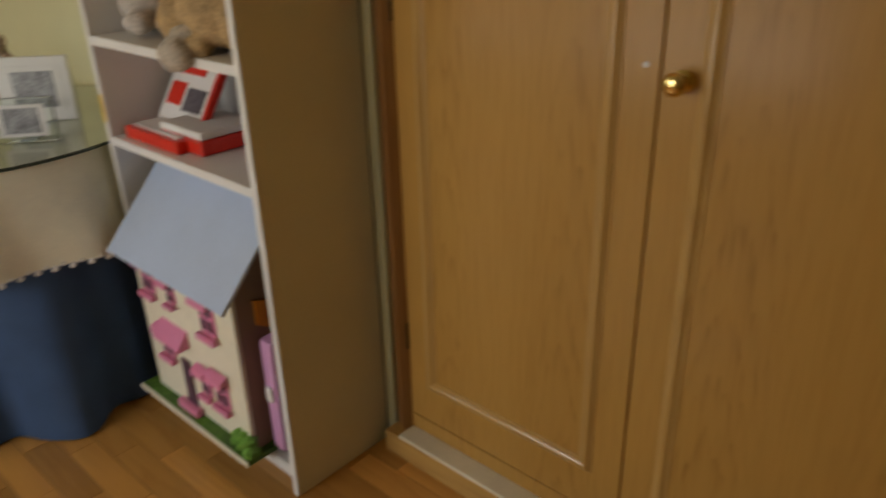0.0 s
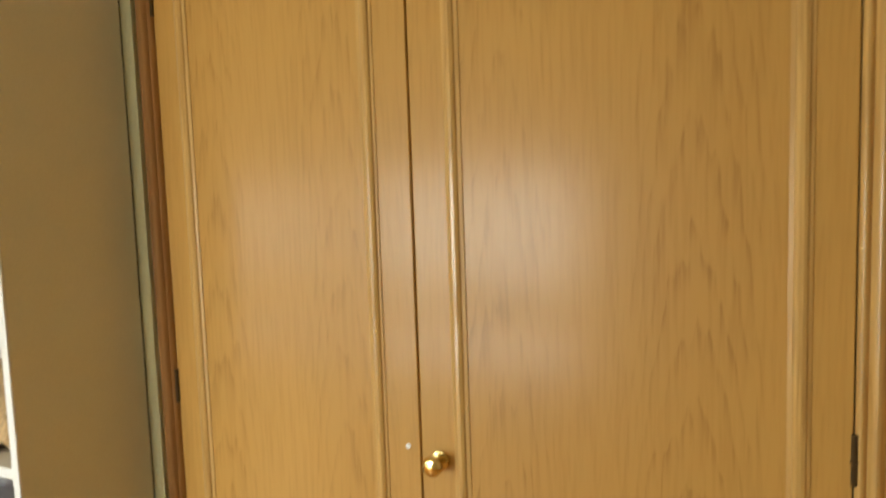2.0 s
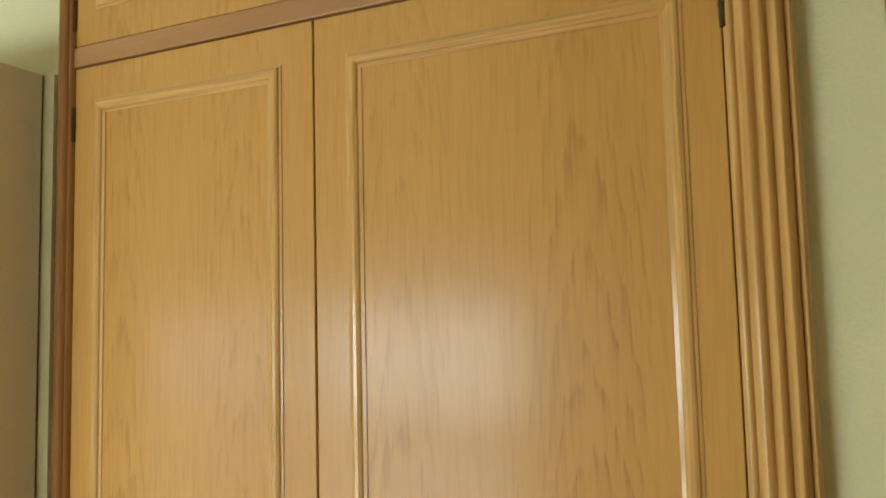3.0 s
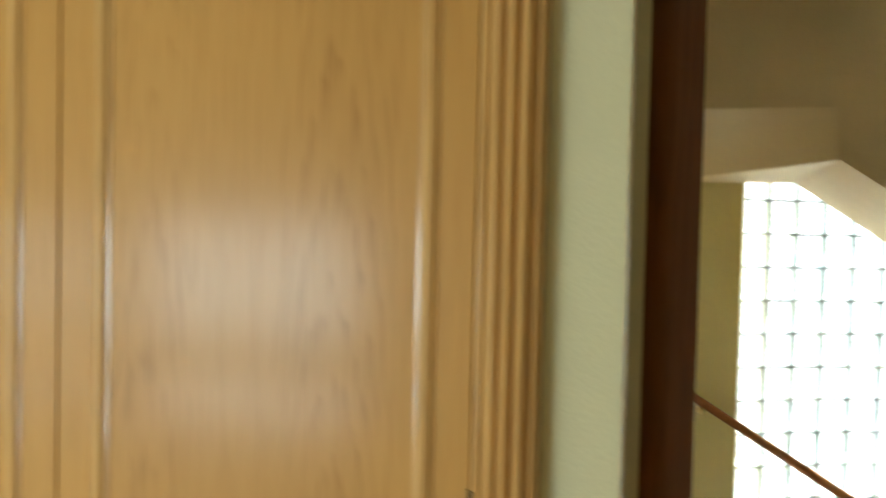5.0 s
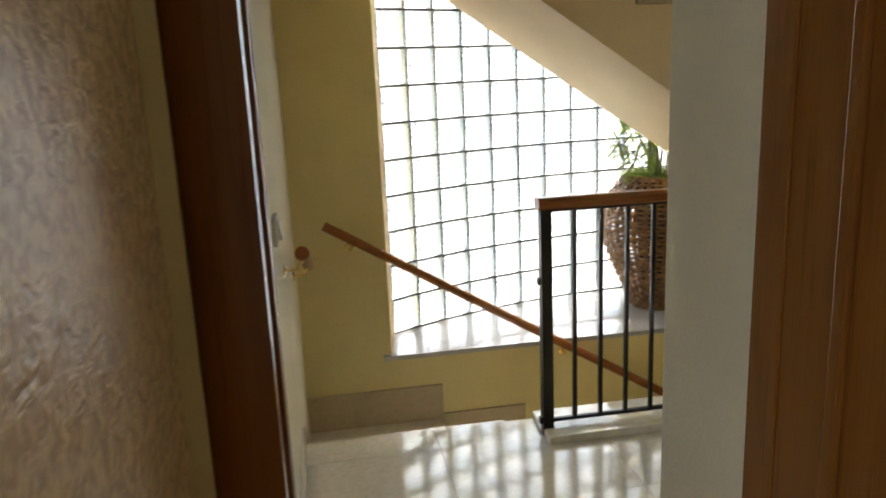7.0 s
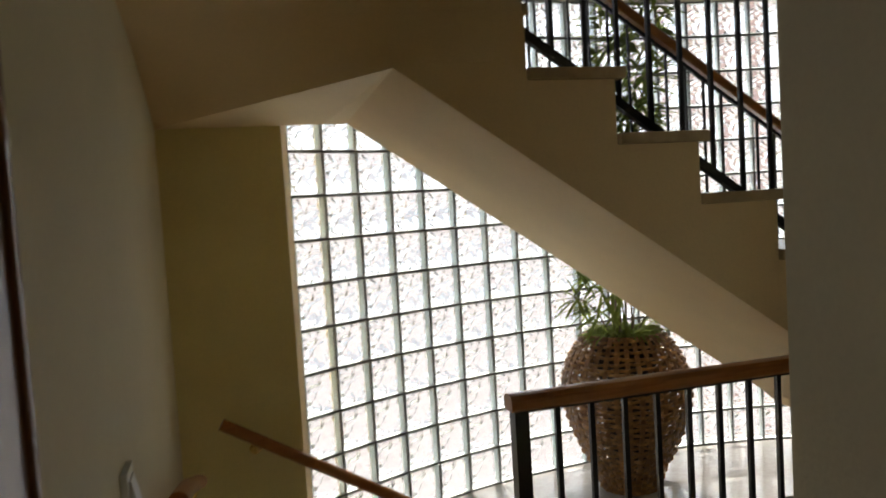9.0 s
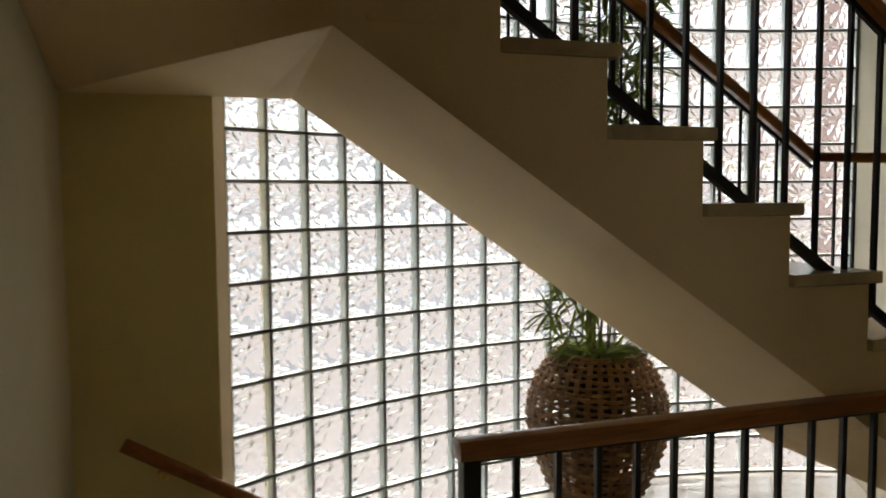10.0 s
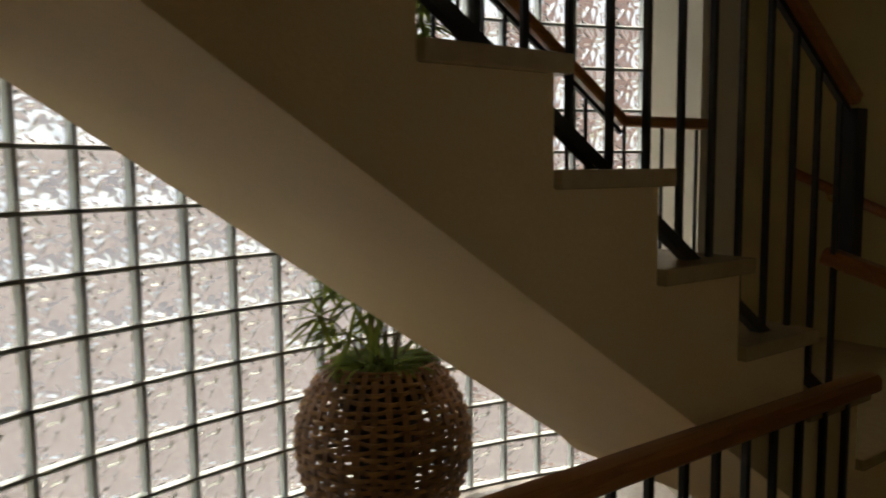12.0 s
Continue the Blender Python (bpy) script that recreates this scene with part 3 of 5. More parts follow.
setting("wall_stringer", stringer_wall, STAIR_CREAM, "white plaster stair wall above the landing", "wall")
setting("floor_upper", box(HX0, 0.6, YB + 0.12, YJ, 2.1, 2.30), STAIR_CREAM, "upper winding steps", "floor")

# flight down: winding steps, then straight ones
stair_down = tagged(new("staircase"), "polished stone staircase winding down below the landing", "staircase")
stair_down.location = (1.2, 2.6, -0.9)
part("step", box(HX0 + 0.002, 0.99, 2.263, 2.62, -0.9, -0.172), MARBLE, stair_down)
part("step", box(HX0 + 0.002, 0.785, 2.621, YJ - 0.002, -0.9, -0.345), MARBLE, stair_down)
for k in range(8):
    x0 = 0.786 + k * 0.26
    part("step", box(x0, x0 + 0.259, 2.263 if k else 2.622, YJ - 0.002, -2.39, -0.52 - 0.175 * k), MARBLE, stair_down)
base = tagged(new("baseboard"), "stepped beige stone skirting along the stair wall", "baseboard", kind="structure")
part("skirting", box(HX0, 0.786, YJ - 0.014, YJ - 0.001, -0.345, -0.16, 0.002), SKIRT_STONE, base)
for k in range(6):
    x0 = 0.787 + k * 0.43
    part("skirting", box(x0, x0 + 0.43, YJ - 0.014, YJ - 0.001, -0.53 - k * 0.18, -0.32 - k * 0.18, 0.002), SKIRT_STONE, base)
part("skirting", box(HX0 + 0.001, HX0 + 0.013, 1.01, 2.26, 0.0, 0.075, 0.002), MARBLE, base)

# ---- wardrobe ----
XA, XB, XC, XD, YD, ZT = -1.426, -0.855, -0.196, -0.108, -0.022, 1.982


def moulding(parent, x0, x1, z0, z1, y, w=0.030, depth=0.010):
    """Four mitred strips of a stepped bead that frame a panel."""
    section = [(0, 0), (0, 0.003), (w * 0.14, 0.004), (w * 0.20, depth * 0.75), (w * 0.36, depth), (w * 0.56, depth), (w * 0.72, depth * 0.72), (w * 0.78, 0.004), (w, 0.003), (w, 0)]
    corners = [(x0, z0), (x1, z0), (x1, z1), (x0, z1)]
    inward = [(1, 1), (-1, 1), (-1, -1), (1, -1)]
    for i in range(4):
        j = (i + 1) % 4
        bm = bmesh.new()
        rows = []
        for c, d in ((corners[i], inward[i]), (corners[j], inward[j])):
            rows.append([bm.verts.new((c[0] + d[0] * s, y - h, c[1] + d[1] * s)) for s, h in section])
        for k in range(len(section)):
            k2 = (k + 1) % len(section)
            bm.faces.new((rows[0][k], rows[0][k2], rows[1][k2], rows[1][k]))
        bm.faces.new(rows[0])
        bm.faces.new(rows[1][::-1])
        part("moulding", bm, OAK_PALE if i % 2 else OAK_PALE_RAIL, parent)


DULL = plain("dull_hinge_metal", (0.10, 0.062, 0.028), 0.4, metal=0.8)


def hinge(parent, x, z, y):
    bm = lathe(bmesh.new(), [(0.0045, 0), (0.0045, 0.03), (0.0055, 0.031), (0.0055, 0.034), (0.0045, 0.035), (0.0045, 0.07)], (x, y - 0.002, z), 10)
    part("hinge", bm, DULL, parent, "small dull brass hinge", True)


def knob(parent, x, z, y, mat, label):
    prof = [(0.017, 0.0), (0.017, 0.003), (0.008, 0.006), (0.007, 0.014), (0.012, 0.019), (0.0175, 0.026), (0.018, 0.032), (0.014, 0.038), (0.006, 0.041)]
    part("knob", lathe(bmesh.new(), prof, (x, y, z), 24, "y"), mat, parent, label, True)


wardrobe = thing("wardrobe", (-0.80, 0.0, 0.0), "built-in varnished oak wardrobe with framed panel doors", "wardrobe")


def panel_door(name, x0, x1, z0, z1, px0, px1, pz0, pz1):
    d = part(name, box(x0 + 0.002, x1 - 0.002, YD, YD + 0.024, z0 + 0.002, z1 - 0.002, 0.002), OAK, wardrobe, "oak door with a raised frame bead")
    moulding(d, px0, px1, pz0, pz1, YD + 0.001)
    return d


left = panel_door("door", XA, XB, 0.115, ZT, -1.369, -0.921, 0.211, 1.911)
right = panel_door("door", XB, XC, 0.115, ZT, -0.790, -0.249, 0.211, 1.911)
knob(right, XB + 0.037, 1.013, YD, BRASS, "polished brass knob")
part("screw_hole", lathe(bmesh.new(), [(0.004, 0), (0.005, 0.001), (0.003, 0.0015)], (XB - 0.025, YD, 1.03), 10, "y"), PLASTIC, left)
for z in (0.3, 1.05, 1.83):
    hinge(left, XA, z, YD)
    hinge(right, XC, z + 0.02, YD)
upl = panel_door("upper_door", XA, XB, 2.025, 2.42, -1.369, -0.921, 2.095, 2.36)
upr = panel_door("upper_door", XB, XC, 2.025, 2.42, -0.790, -0.249, 2.095, 2.36)
DARK_KNOB = plain("dark_turned_wood", (0.07, 0.022, 0.012), 0.35)
knob(upr, XB + 0.035, 2.052, YD, DARK_KNOB, "dark turned wooden knob")
hinge(upl, XA, 2.06, YD)
hinge(upr, XC, 2.06, YD)
part("top_rail", box(XA, XC, YD - 0.004, YD + 0.03, ZT + 0.001, 2.024, 0.003), OAK_RED_RAIL, wardrobe)
part("head_casing", box(-1.476, XD, YD - 0.012, YD + 0.03, 2.421, 2.50, 0.004), OAK_RED_RAIL, wardrobe)


def fluted(x0, x1, z0, z1, y):
    """An upright casing with rounded flutes."""
    w = x1 - x0
    prof = [(0, 0.03)]
    lobes = ((0.0, 0.16, 0.012), (0.16, 0.40, 0.020), (0.40, 0.62, 0.026), (0.62, 0.86, 0.032), (0.86, 1.0, 0.022))
    for a, b, h in lobes:
        for i in range(7):
            s = i / 6
            prof.append((w * (a + (b - a) * s), -h * (0.55 + 0.45 * math.sin(s * math.pi))))
    prof.append((w, 0.03))
    return prism([(x0 + p, y + q) for p, q in prof], z0, z1, "z")


part("side_casing", fluted(XC, XD, 0.0, 2.42, YD + 0.006), OAK_PALE, wardrobe, "fluted pale oak casing", True)
part("side_casing", fluted(-1.476, XA, 0.0, 2.42, YD + 0.010), OAK_RED, wardrobe, "fluted reddish oak casing", True)
PLINTH_CREAM = plain("cream_strip", (0.86, 0.79, 0.62), 0.4, vary=0.1)
part("plinth", box(-1.476, XD, YD - 0.048, YD + 0.05, 0.001, 0.062, 0.002), OAK_PALE_RAIL, wardrobe)
part("plinth_step", box(XA, XC, YD - 0.050, YD + 0.05, 0.0625, 0.072, 0.003), PLINTH_CREAM, wardrobe, "pale strip on the plinth")
part("bottom_rail", box(XA, XC, YD, YD + 0.03, 0.073, 0.114, 0.002), OAK, wardrobe)
# near-black sheet that paints the shade into the gaps round the doors
part("shade_backing", box(XA, XC, YD + 0.026, YD + 0.034, 0.06, 2.42), DARK_GAP, wardrobe)

# ---- doorway and door ----
# yellow here imitates the olive shade of the stucco by the casing
setting("wall_door_nib", box(0.0005, 0.0335, 0.762, 0.800, 0, 2.197), YELLOW, "nib of wall beside the door casing, yellow for its olive shade", "wall")
door_frame = tagged(new("door_1"), "dark brown stained wooden door frame, standing open", "doorway", kind="structure")
part("casing", prism([(0.034, 0.772), (0.044, 0.764), (0.062, 0.752), (0.085, 0.748), (0.108, 0.756), (0.135, 0.762), (0.150, 0.766), (0.152, 0.800), (0.034, 0.800)], 0, 2.197, "z"), DARK_WOOD, door_frame, "", True)
part("jamb", box(0.002, 0.146, 0.801, 0.975, 0, 2.13, 0.003), DARK_WOOD, door_frame)
part("stop", box(0.1461, 0.158, 0.84, 0.90, 0, 2.12, 0.002), DARK_WOOD, door_frame)
part("casing", box(0.113, 0.152, 0.976, 0.992, 0, 2.197, 0.004), DARK_WOOD, door_frame)
part("head_casing", box(0.153, RX1 - 0.002, 0.752, 0.798, 2.118, 2.196, 0.004), DARK_WOOD, door_frame)
part("head", box(0.147, RX1 - 0.002, 0.801, 0.975, 2.10, 2.13, 0.003), DARK_WOOD, door_frame)
leaf = thing("door", (0.92, 0.15, 0.0), "brown wooden door standing open against the passage wall", "door")
part("leaf", box(0.898, 0.936, -0.22, 0.574, 0.012, 2.09, 0.004), DOOR_WOOD, leaf)
part("edge_strip", box(0.892, 0.8978, 0.50, 0.572, 0.012, 2.09, 0.002), DOOR_WOOD, leaf)
moulding_x = bmesh.new()
slab(moulding_x, 0.886, 0.8979, 0.36, 0.385, 0.15, 1.95, 0.004)
slab(moulding_x, 0.886, 0.8979, -0.08, -0.055, 0.15, 1.95, 0.004)
part("bead", moulding_x, DOOR_WOOD, leaf)
for z in (0.25, 1.05, 1.85):
    part("hinge", lathe(bmesh.new(), [(0.006, 0), (0.006, 0.09)], (0.945, 0.577, z), 10), BRASS, leaf, "", True)

# ---- balustrades ----


def bar(name, parent, p, q, w):
    """A square iron bar from p to q."""
    p, q = Vector(p), Vector(q)
    bm = bmesh.new()
    d = (q - p).normalized()
    side = d.cross(Vector((0, 0, 1))) if abs(d.z) < 0.99 else Vector((1, 0, 0))
    side.normalize()
    up = side.cross(d).normalized()
    r = [[bm.verts.new(e + side * a * w / 2 + up * b * w / 2) for a, b in ((-1, -1), (1, -1), (1, 1), (-1, 1))] for e in (p, q)]
    for k in range(4):
        bm.faces.new((r[0][k], r[0][(k + 1) % 4], r[1][(k + 1) % 4], r[1][k]))
    bm.faces.new(r[0][::-1])
    bm.faces.new(r[1])
    return part(name, bm, BLACK_IRON, parent)


def rail(name, parent, points, w=0.052, h=0.042):
    """A rounded rectangular wooden handrail along points."""
    bm = bmesh.new()
    pts = [Vector(p) for p in points]
    rings = []
    sec = [(-1, -0.7), (-0.8, -1), (0.8, -1), (1, -0.7), (1, 0.4), (0.7, 0.9), (0.25, 1), (-0.25, 1), (-0.7, 0.9), (-1, 0.4)]
    for i, p in enumerate(pts):
        d = pts[min(i + 1, len(pts) - 1)] - pts[max(i - 1, 0)]
        flat = Vector((d.x, d.y, 0)).normalized()
        side = Vector((flat.y, -flat.x, 0))
        up = Vector((0, 0, 1)) if abs(d.z) < 1e-6 else side.cross(d.normalized()).normalized()
        if up.z < 0:
            up.negate()
        rings.append([bm.verts.new(p + side * a * w / 2 + up * b * h / 2) for a, b in sec])
    m = len(sec)
    for r0, r1 in zip(rings, rings[1:]):
        for k in range(m):
            bm.faces.new((r0[k], r0[(k + 1) % m], r1[(k + 1) % m], r1[k]))
    bm.faces.new(rings[0][::-1])
    bm.faces.new(rings[-1])
    return part(name, bm, RAIL_WOOD, parent, "varnished brown wooden handrail", True)


GY = 2.115
guard = thing("balustrade", (1.04, GY, 0.03), "black iron landing balustrade with a brown wooden rail", "balustrade")
part("kerb", box(1.022, 2.66, 2.03, 2.262, 0.0005, 0.032, 0.004), MARBLE, guard, "low polished marble kerb")
rail("handrail", guard, [(1.01, GY, 0.899), (2.69, GY, 0.899)], 0.06, 0.044)
bar("newel", guard, (1.04, GY, 0.0), (1.04, GY, 0.878), 0.040)
part("foot_clip", box(1.008, 1.020, GY - 0.012, GY + 0.012, 0.05, 0.075, 0.003), BLACK_IRON, guard)
part("side_clip", box(1.008, 1.020, GY - 0.012, GY + 0.012, 0.60, 0.625, 0.003), BLACK_IRON, guard)
bar("bottom_rail", guard, (1.06, GY, 0.058), (2.68, GY, 0.058), 0.014)
bar("top_rail", guard, (1.06, GY, 0.872), (2.68, GY, 0.872), 0.012)
for i in range(15):
    x = 1.15 + i * 0.102
    bar("baluster", guard, (x, GY, 0.058), (x, GY, 0.872), 0.014)


def stair_rail(y, top_off, label, far):
    """The iron balustrade of the upper flight, set in from the tread ends."""
    b = thing("balustrade", (LAND_X, y, 0.70), label, "balustrade")
    line = lambda x, up: ZS - (x - XS - 0.02) / GO * RI + up
    x_top, x_low = 0.62, LAND_X + (0.12 if far else 0.0)
    low_z = 0.701 + 0.885
    pts = [(x_top, y, line(x_top, top_off)), (x_low, y, low_z)]
    if far:
        pts.append((3.29, y, low_z))
    rail("handrail", b, pts, 0.055, 0.042)
    bar("bottom_rail", b, (x_top, y, line(x_top, 0.10)), (LAND_X - 0.02, y, line(LAND_X - 0.02, 0.10)), 0.024 if not far else 0.02)
    bar("top_rail", b, (x_top, y, line(x_top, top_off - 0.045)), (x_low, y, low_z - 0.04), 0.014)
    top_at = lambda x: pts[0][2] + (pts[1][2] - pts[0][2]) * (x - x_top) / (x_low - x_top) - 0.03
    if far:
        for k in range(-1, 7):
            for s in (0.04, 0.125, 0.21):
                x = XS + k * GO + s
                bar("baluster", b, (x, y, ZS - k * RI), (x, y, top_at(x)), 0.0095)
    else:
        for k in range(20):
            x = 0.718 + k * 0.1005
            bar("baluster", b, (x, y, line(x, 0.10)), (x, y, top_at(x)), 0.012)
    return b


near_rail = stair_rail(YB + 0.05, 0.90, "black iron stair balustrade with a brown wooden rail", False)
bar("newel", near_rail, (LAND_X + 0.01, YB + 0.05, 1.17), (LAND_X + 0.01, YB + 0.05, 1.56), 0.05)
far_rail = stair_rail(YJ - 0.07, 0.90, "black iron balustrade on the window side of the stair", True)
for i in range(6):
    x = LAND_X + 0.14 + i * 0.1
    bar("baluster", far_rail, (x, YJ - 0.07, 0.70), (x, YJ - 0.07, 1.570), 0.0095)
side_rail = thing("balustrade", (LAND_X, 1.6, 0.0), "short iron balustrade beside the lowest stair steps", "balustrade")
rail("handrail", side_rail, [(LAND_X - 0.03, 2.21, 1.205), (LAND_X - 0.03, 1.30, 0.94)], 0.055, 0.042)
for i in range(7):
    y = 2.02 - i * 0.11
    bar("baluster", side_rail, (LAND_X - 0.03, y, 0.701 - 0.175 * (int(i * 0.11 / 0.25) + 1) if i < 6 else 0.0), (LAND_X - 0.03, y, 1.19 - (2.09 - y) * 0.33), 0.014)


def bracket(parent, at, wall):
    """A brass arm with a rose, from the wall to the rail."""
    at, wall = Vector(at), Vector(wall)
    mid = Vector((wall.x * 0.3 + at.x * 0.7, wall.y * 0.3 + at.y * 0.7, wall.z))
    part("bracket", tube(bmesh.new(), [wall, wall.lerp(mid, 0.5), mid, (at + mid) / 2 + Vector((0, 0, -0.004)), at], 0.006, 8), BRASS, parent, "small brass bracket", True)
    n = (at - wall)
    n.z = 0
    n.normalize()
    part("rose", tube(bmesh.new(), [wall, wall + n * 0.004, wall + n * 0.008], [0.022, 0.020, 0.010], 16), BRASS, parent, "", True)


wall_rail = thing("handrail", (0.26, YJ - 0.06, 0.70), "brown wooden wall handrail sloping down with brass brackets", "handrail")
hx, hz, hs = 0.258, 0.716, -0.604
part("rail", tube(bmesh.new(), [(x, YJ - 0.06, hz + hs * (x - hx) - 0.012) for x in (hx, 0.8, 1.6, 2.9)], 0.022, 14), RAIL_WOOD, wall_rail, "", True)
for x in (0.37, 1.42, 2.5):
    z = hz + hs * (x - hx) - 0.035
    bracket(wall_rail, (x, YJ - 0.06, z), (x, YJ - 0.001, z - 0.03))
short_rail = thing("handrail", (0.17, 2.0, 0.80), "short brown wooden handrail on brass brackets beside the landing", "handrail")
part("rail", tube(bmesh.new(), [(0.178, 2.0, 0.812), (0.178, 2.3, 0.74), (0.178, 2.75, 0.60), (0.178, 2.9, 0.55)], 0.024, 14), RAIL_WOOD, short_rail, "", True)
bracket(short_rail, (0.178, 2.06, 0.775), (HX0 + 0.001, 2.06, 0.745))
bracket(short_rail, (0.178, 2.7, 0.59), (HX0 + 0.001, 2.7, 0.56))


flight_rail = thing("handrail", (HX1 - 0.07, 2.9, 1.30), "brown wooden handrail sloping down the far stair wall", "handrail")
part("rail", tube(bmesh.new(), [(HX1 - 0.07, y, 1.40 - 0.42 * (3.0 - y)) for y in (3.0, 2.4, 1.8, 1.3)], 0.022, 12), RAIL_WOOD, flight_rail, "", True)
for y in (2.85, 1.6):
    z = 1.40 - 0.42 * (3.0 - y) - 0.023
    bracket(flight_rail, (HX1 - 0.07, y, z), (HX1 - 0.001, y, z - 0.03))


def switch_plate(name, x, y, z, w, h, rockers, side):
    s = thing(name, (x, y, z), "white plastic rocker light switch on the wall", "light switch")
    part("plate", box(min(x, x + side * 0.013), max(x, x + side * 0.013), y - w / 2, y + w / 2, z - h / 2, z + h / 2, 0.003), PLASTIC, s)
    for i in range(rockers):
        z0 = z - h * 0.36 + i * h * 0.72 / rockers
        bm = prism([(x + side * 0.012, z0 + 0.002), (x + side * 0.026, z0 + 0.006), (x + side * 0.016, z0 + h * 0.72 / rockers - 0.006), (x + side * 0.012, z0 + h * 0.72 / rockers - 0.004)], y - w * 0.3, y + w * 0.3, "y")
        part("rocker", bm, PLASTIC, s)
    return s


switch_plate("light_switch", 0.0, 0.335, 0.815, 0.10, 0.125, 2, 1)
switch_plate("light_switch", HX0, 1.72, 0.95, 0.085, 0.085, 1, 1)

# ---- basket pot with bamboo ----
PX, PY, PZ = 2.11, 3.46, 0.0232
pot = thing("plant_pot", (PX, PY, PZ), "large woven brown rattan urn on the window sill", "plant pot")
CANE = plain("woven_rattan", (0.34, 0.165, 0.045), 0.5, vary=0.4, scale=25, bumps=0.3, bump_scale=90)
CANE_DARK = plain("rattan_ribs", (0.25, 0.115, 0.032), 0.5, vary=0.4, scale=25)
SHAPE = [(0.0, 0.135), (0.10, 0.170), (0.20, 0.222), (0.30, 0.264), (0.40, 0.294), (0.47, 0.302), (0.55, 0.295), (0.63, 0.268), (0.70, 0.224), (0.75, 0.180)]


def girth(h):
    for (h0, r0), (h1, r1) in zip(SHAPE, SHAPE[1:]):
        if h <= h1:
            s = (h - h0) / (h1 - h0)
            return r0 + (r1 - r0) * (s * s * (3 - 2 * s) * 0.3 + s * 0.7)
    return SHAPE[-1][1]


RIBS = 34
weave = bmesh.new()
rows_n = 33
rng = random.Random(4)
for i in range(rows_n):
    h = 0.012 + i * 0.0226
    hh = 0.0068 * rng.uniform(0.85, 1.1)
    rings = []
    wob = rng.uniform(0, 6.28)
    for s in range(RIBS * 3):
        a = s / (RIBS * 3) * math.tau
        off = 0.0085 * math.cos(a * RIBS / 2 + (math.pi if i % 2 else 0)) + rng.uniform(-0.0012, 0.0012)
        zc = h + 0.004 * math.sin(a * 3 + wob)
        r = girth(min(0.75, max(0, zc))) + off
        c, sn = math.cos(a), math.sin(a)
        rings.append([weave.verts.new((PX + (r + dr) * c, PY + (r + dr) * sn, PZ + zc + dz)) for dr, dz in ((0.0025, -hh), (0.004, 0), (0.0025, hh), (-0.003, hh), (-0.003, -hh))])
    for s in range(len(rings)):
        r0, r1 = rings[s], rings[(s + 1) % len(rings)]
        for k in range(5):
            weave.faces.new((r0[k], r0[(k + 1) % 5], r1[(k + 1) % 5], r1[k]))
part("weave", weave, CANE, pot, "flat woven rattan strands", True)
ribs = bmesh.new()
for s in range(RIBS):
    a = s / RIBS * math.tau
    w = rng.uniform(0.0095, 0.0125)
    prev = None
    for i in range(26):
        h = i / 25 * 0.748
        r = girth(h)
        t = Vector((-math.sin(a), math.cos(a), 0))
        o = Vector((math.cos(a), math.sin(a), 0))
        p = Vector((PX, PY, PZ + h)) + o * r
        ring = [ribs.verts.new(p + t * w + o * 0.0035), ribs.verts.new(p - t * w + o * 0.0035), ribs.verts.new(p - t * w - o * 0.002), ribs.verts.new(p + t * w - o * 0.002)]
        if prev:
            for k in range(4):
                ribs.faces.new((prev[k], prev[(k + 1) % 4], ring[(k + 1) % 4], ring[k]))
        prev = ring
part("ribs", ribs, CANE_DARK, pot, "upright rattan ribs")
part("rim", tube(bmesh.new(), [(PX + 0.178 * math.cos(k * math.tau / 40), PY + 0.178 * math.sin(k * math.tau / 40), PZ + 0.748) for k in range(41)], 0.007, 8, cap=False), CANE, pot, "", True)
part("base", lathe(bmesh.new(), [(0.135, 0.0), (0.143, 0.004), (0.143, 0.018), (0.135, 0.022)], (PX, PY, PZ), 32), CANE_DARK, pot)
part("inner_pot", lathe(bmesh.new(), [(0.08, 0.024), (0.09, 0.10), (0.10, 0.30), (0.115, 0.52), (0.15, 0.60), (0.13, 0.60)], (PX, PY, PZ), 28), plain("dark_inner_pot", (0.035, 0.024, 0.016), 0.8), pot, "dark pot inside the rattan")
part("soil", lathe(bmesh.new(), [(0.12, 0.58), (0.145, 0.66), (0.155, 0.72), (0.05, 0.74)], (PX, PY, PZ), 24), plain("dark_soil", (0.03, 0.02, 0.013), 0.95), pot)

bamboo = thing("bamboo_plant", (PX, PY, PZ + 0.72), "tall thin potted bamboo with narrow green leaves", "plant")


def leaf_material():
    m, t, b = material("bamboo_leaf")
    n = node(t, "ShaderNodeTexNoise", Scale=30.0, Detail=3.0)
    t.links.new(coords(t), n.inputs["Vector"])
    g = t.nodes.new("ShaderNodeNewGeometry")
    base_col = ramp(t, g.outputs["Random Per Island"], ((0.0, (0.035, 0.085, 0.014)), (0.6, (0.085, 0.16, 0.024)), (1.0, (0.25, 0.32, 0.07))))
    tone = ramp(t, n.outputs["Fac"], ((0.3, (0.8, 0.8, 0.8)), (0.7, (1, 1, 1))))
    t.links.new(mixed(t, base_col, tone, 1.0), b.inputs["Base Color"])
    b.inputs["Roughness"].default_value = 0.5
    b.inputs["Specular IOR Level"].default_value = 0.2
    b.inputs["Subsurface Weight"].default_value = 0.0
    tr = t.nodes.new("ShaderNodeBsdfTranslucent")
    tr.inputs["Color"].default_value = (0.30, 0.36, 0.07, 1)
    mix = t.nodes.new("ShaderNodeMixShader")
    mix.inputs[0].default_value = 0.6
    t.links.new(b.outputs[0], mix.inputs[1])
    t.links.new(tr.outputs[0], mix.inputs[2])
    t.links.new(mix.outputs[0], t.nodes["Material Output"].inputs["Surface"])
    return m


LEAF = leaf_material()
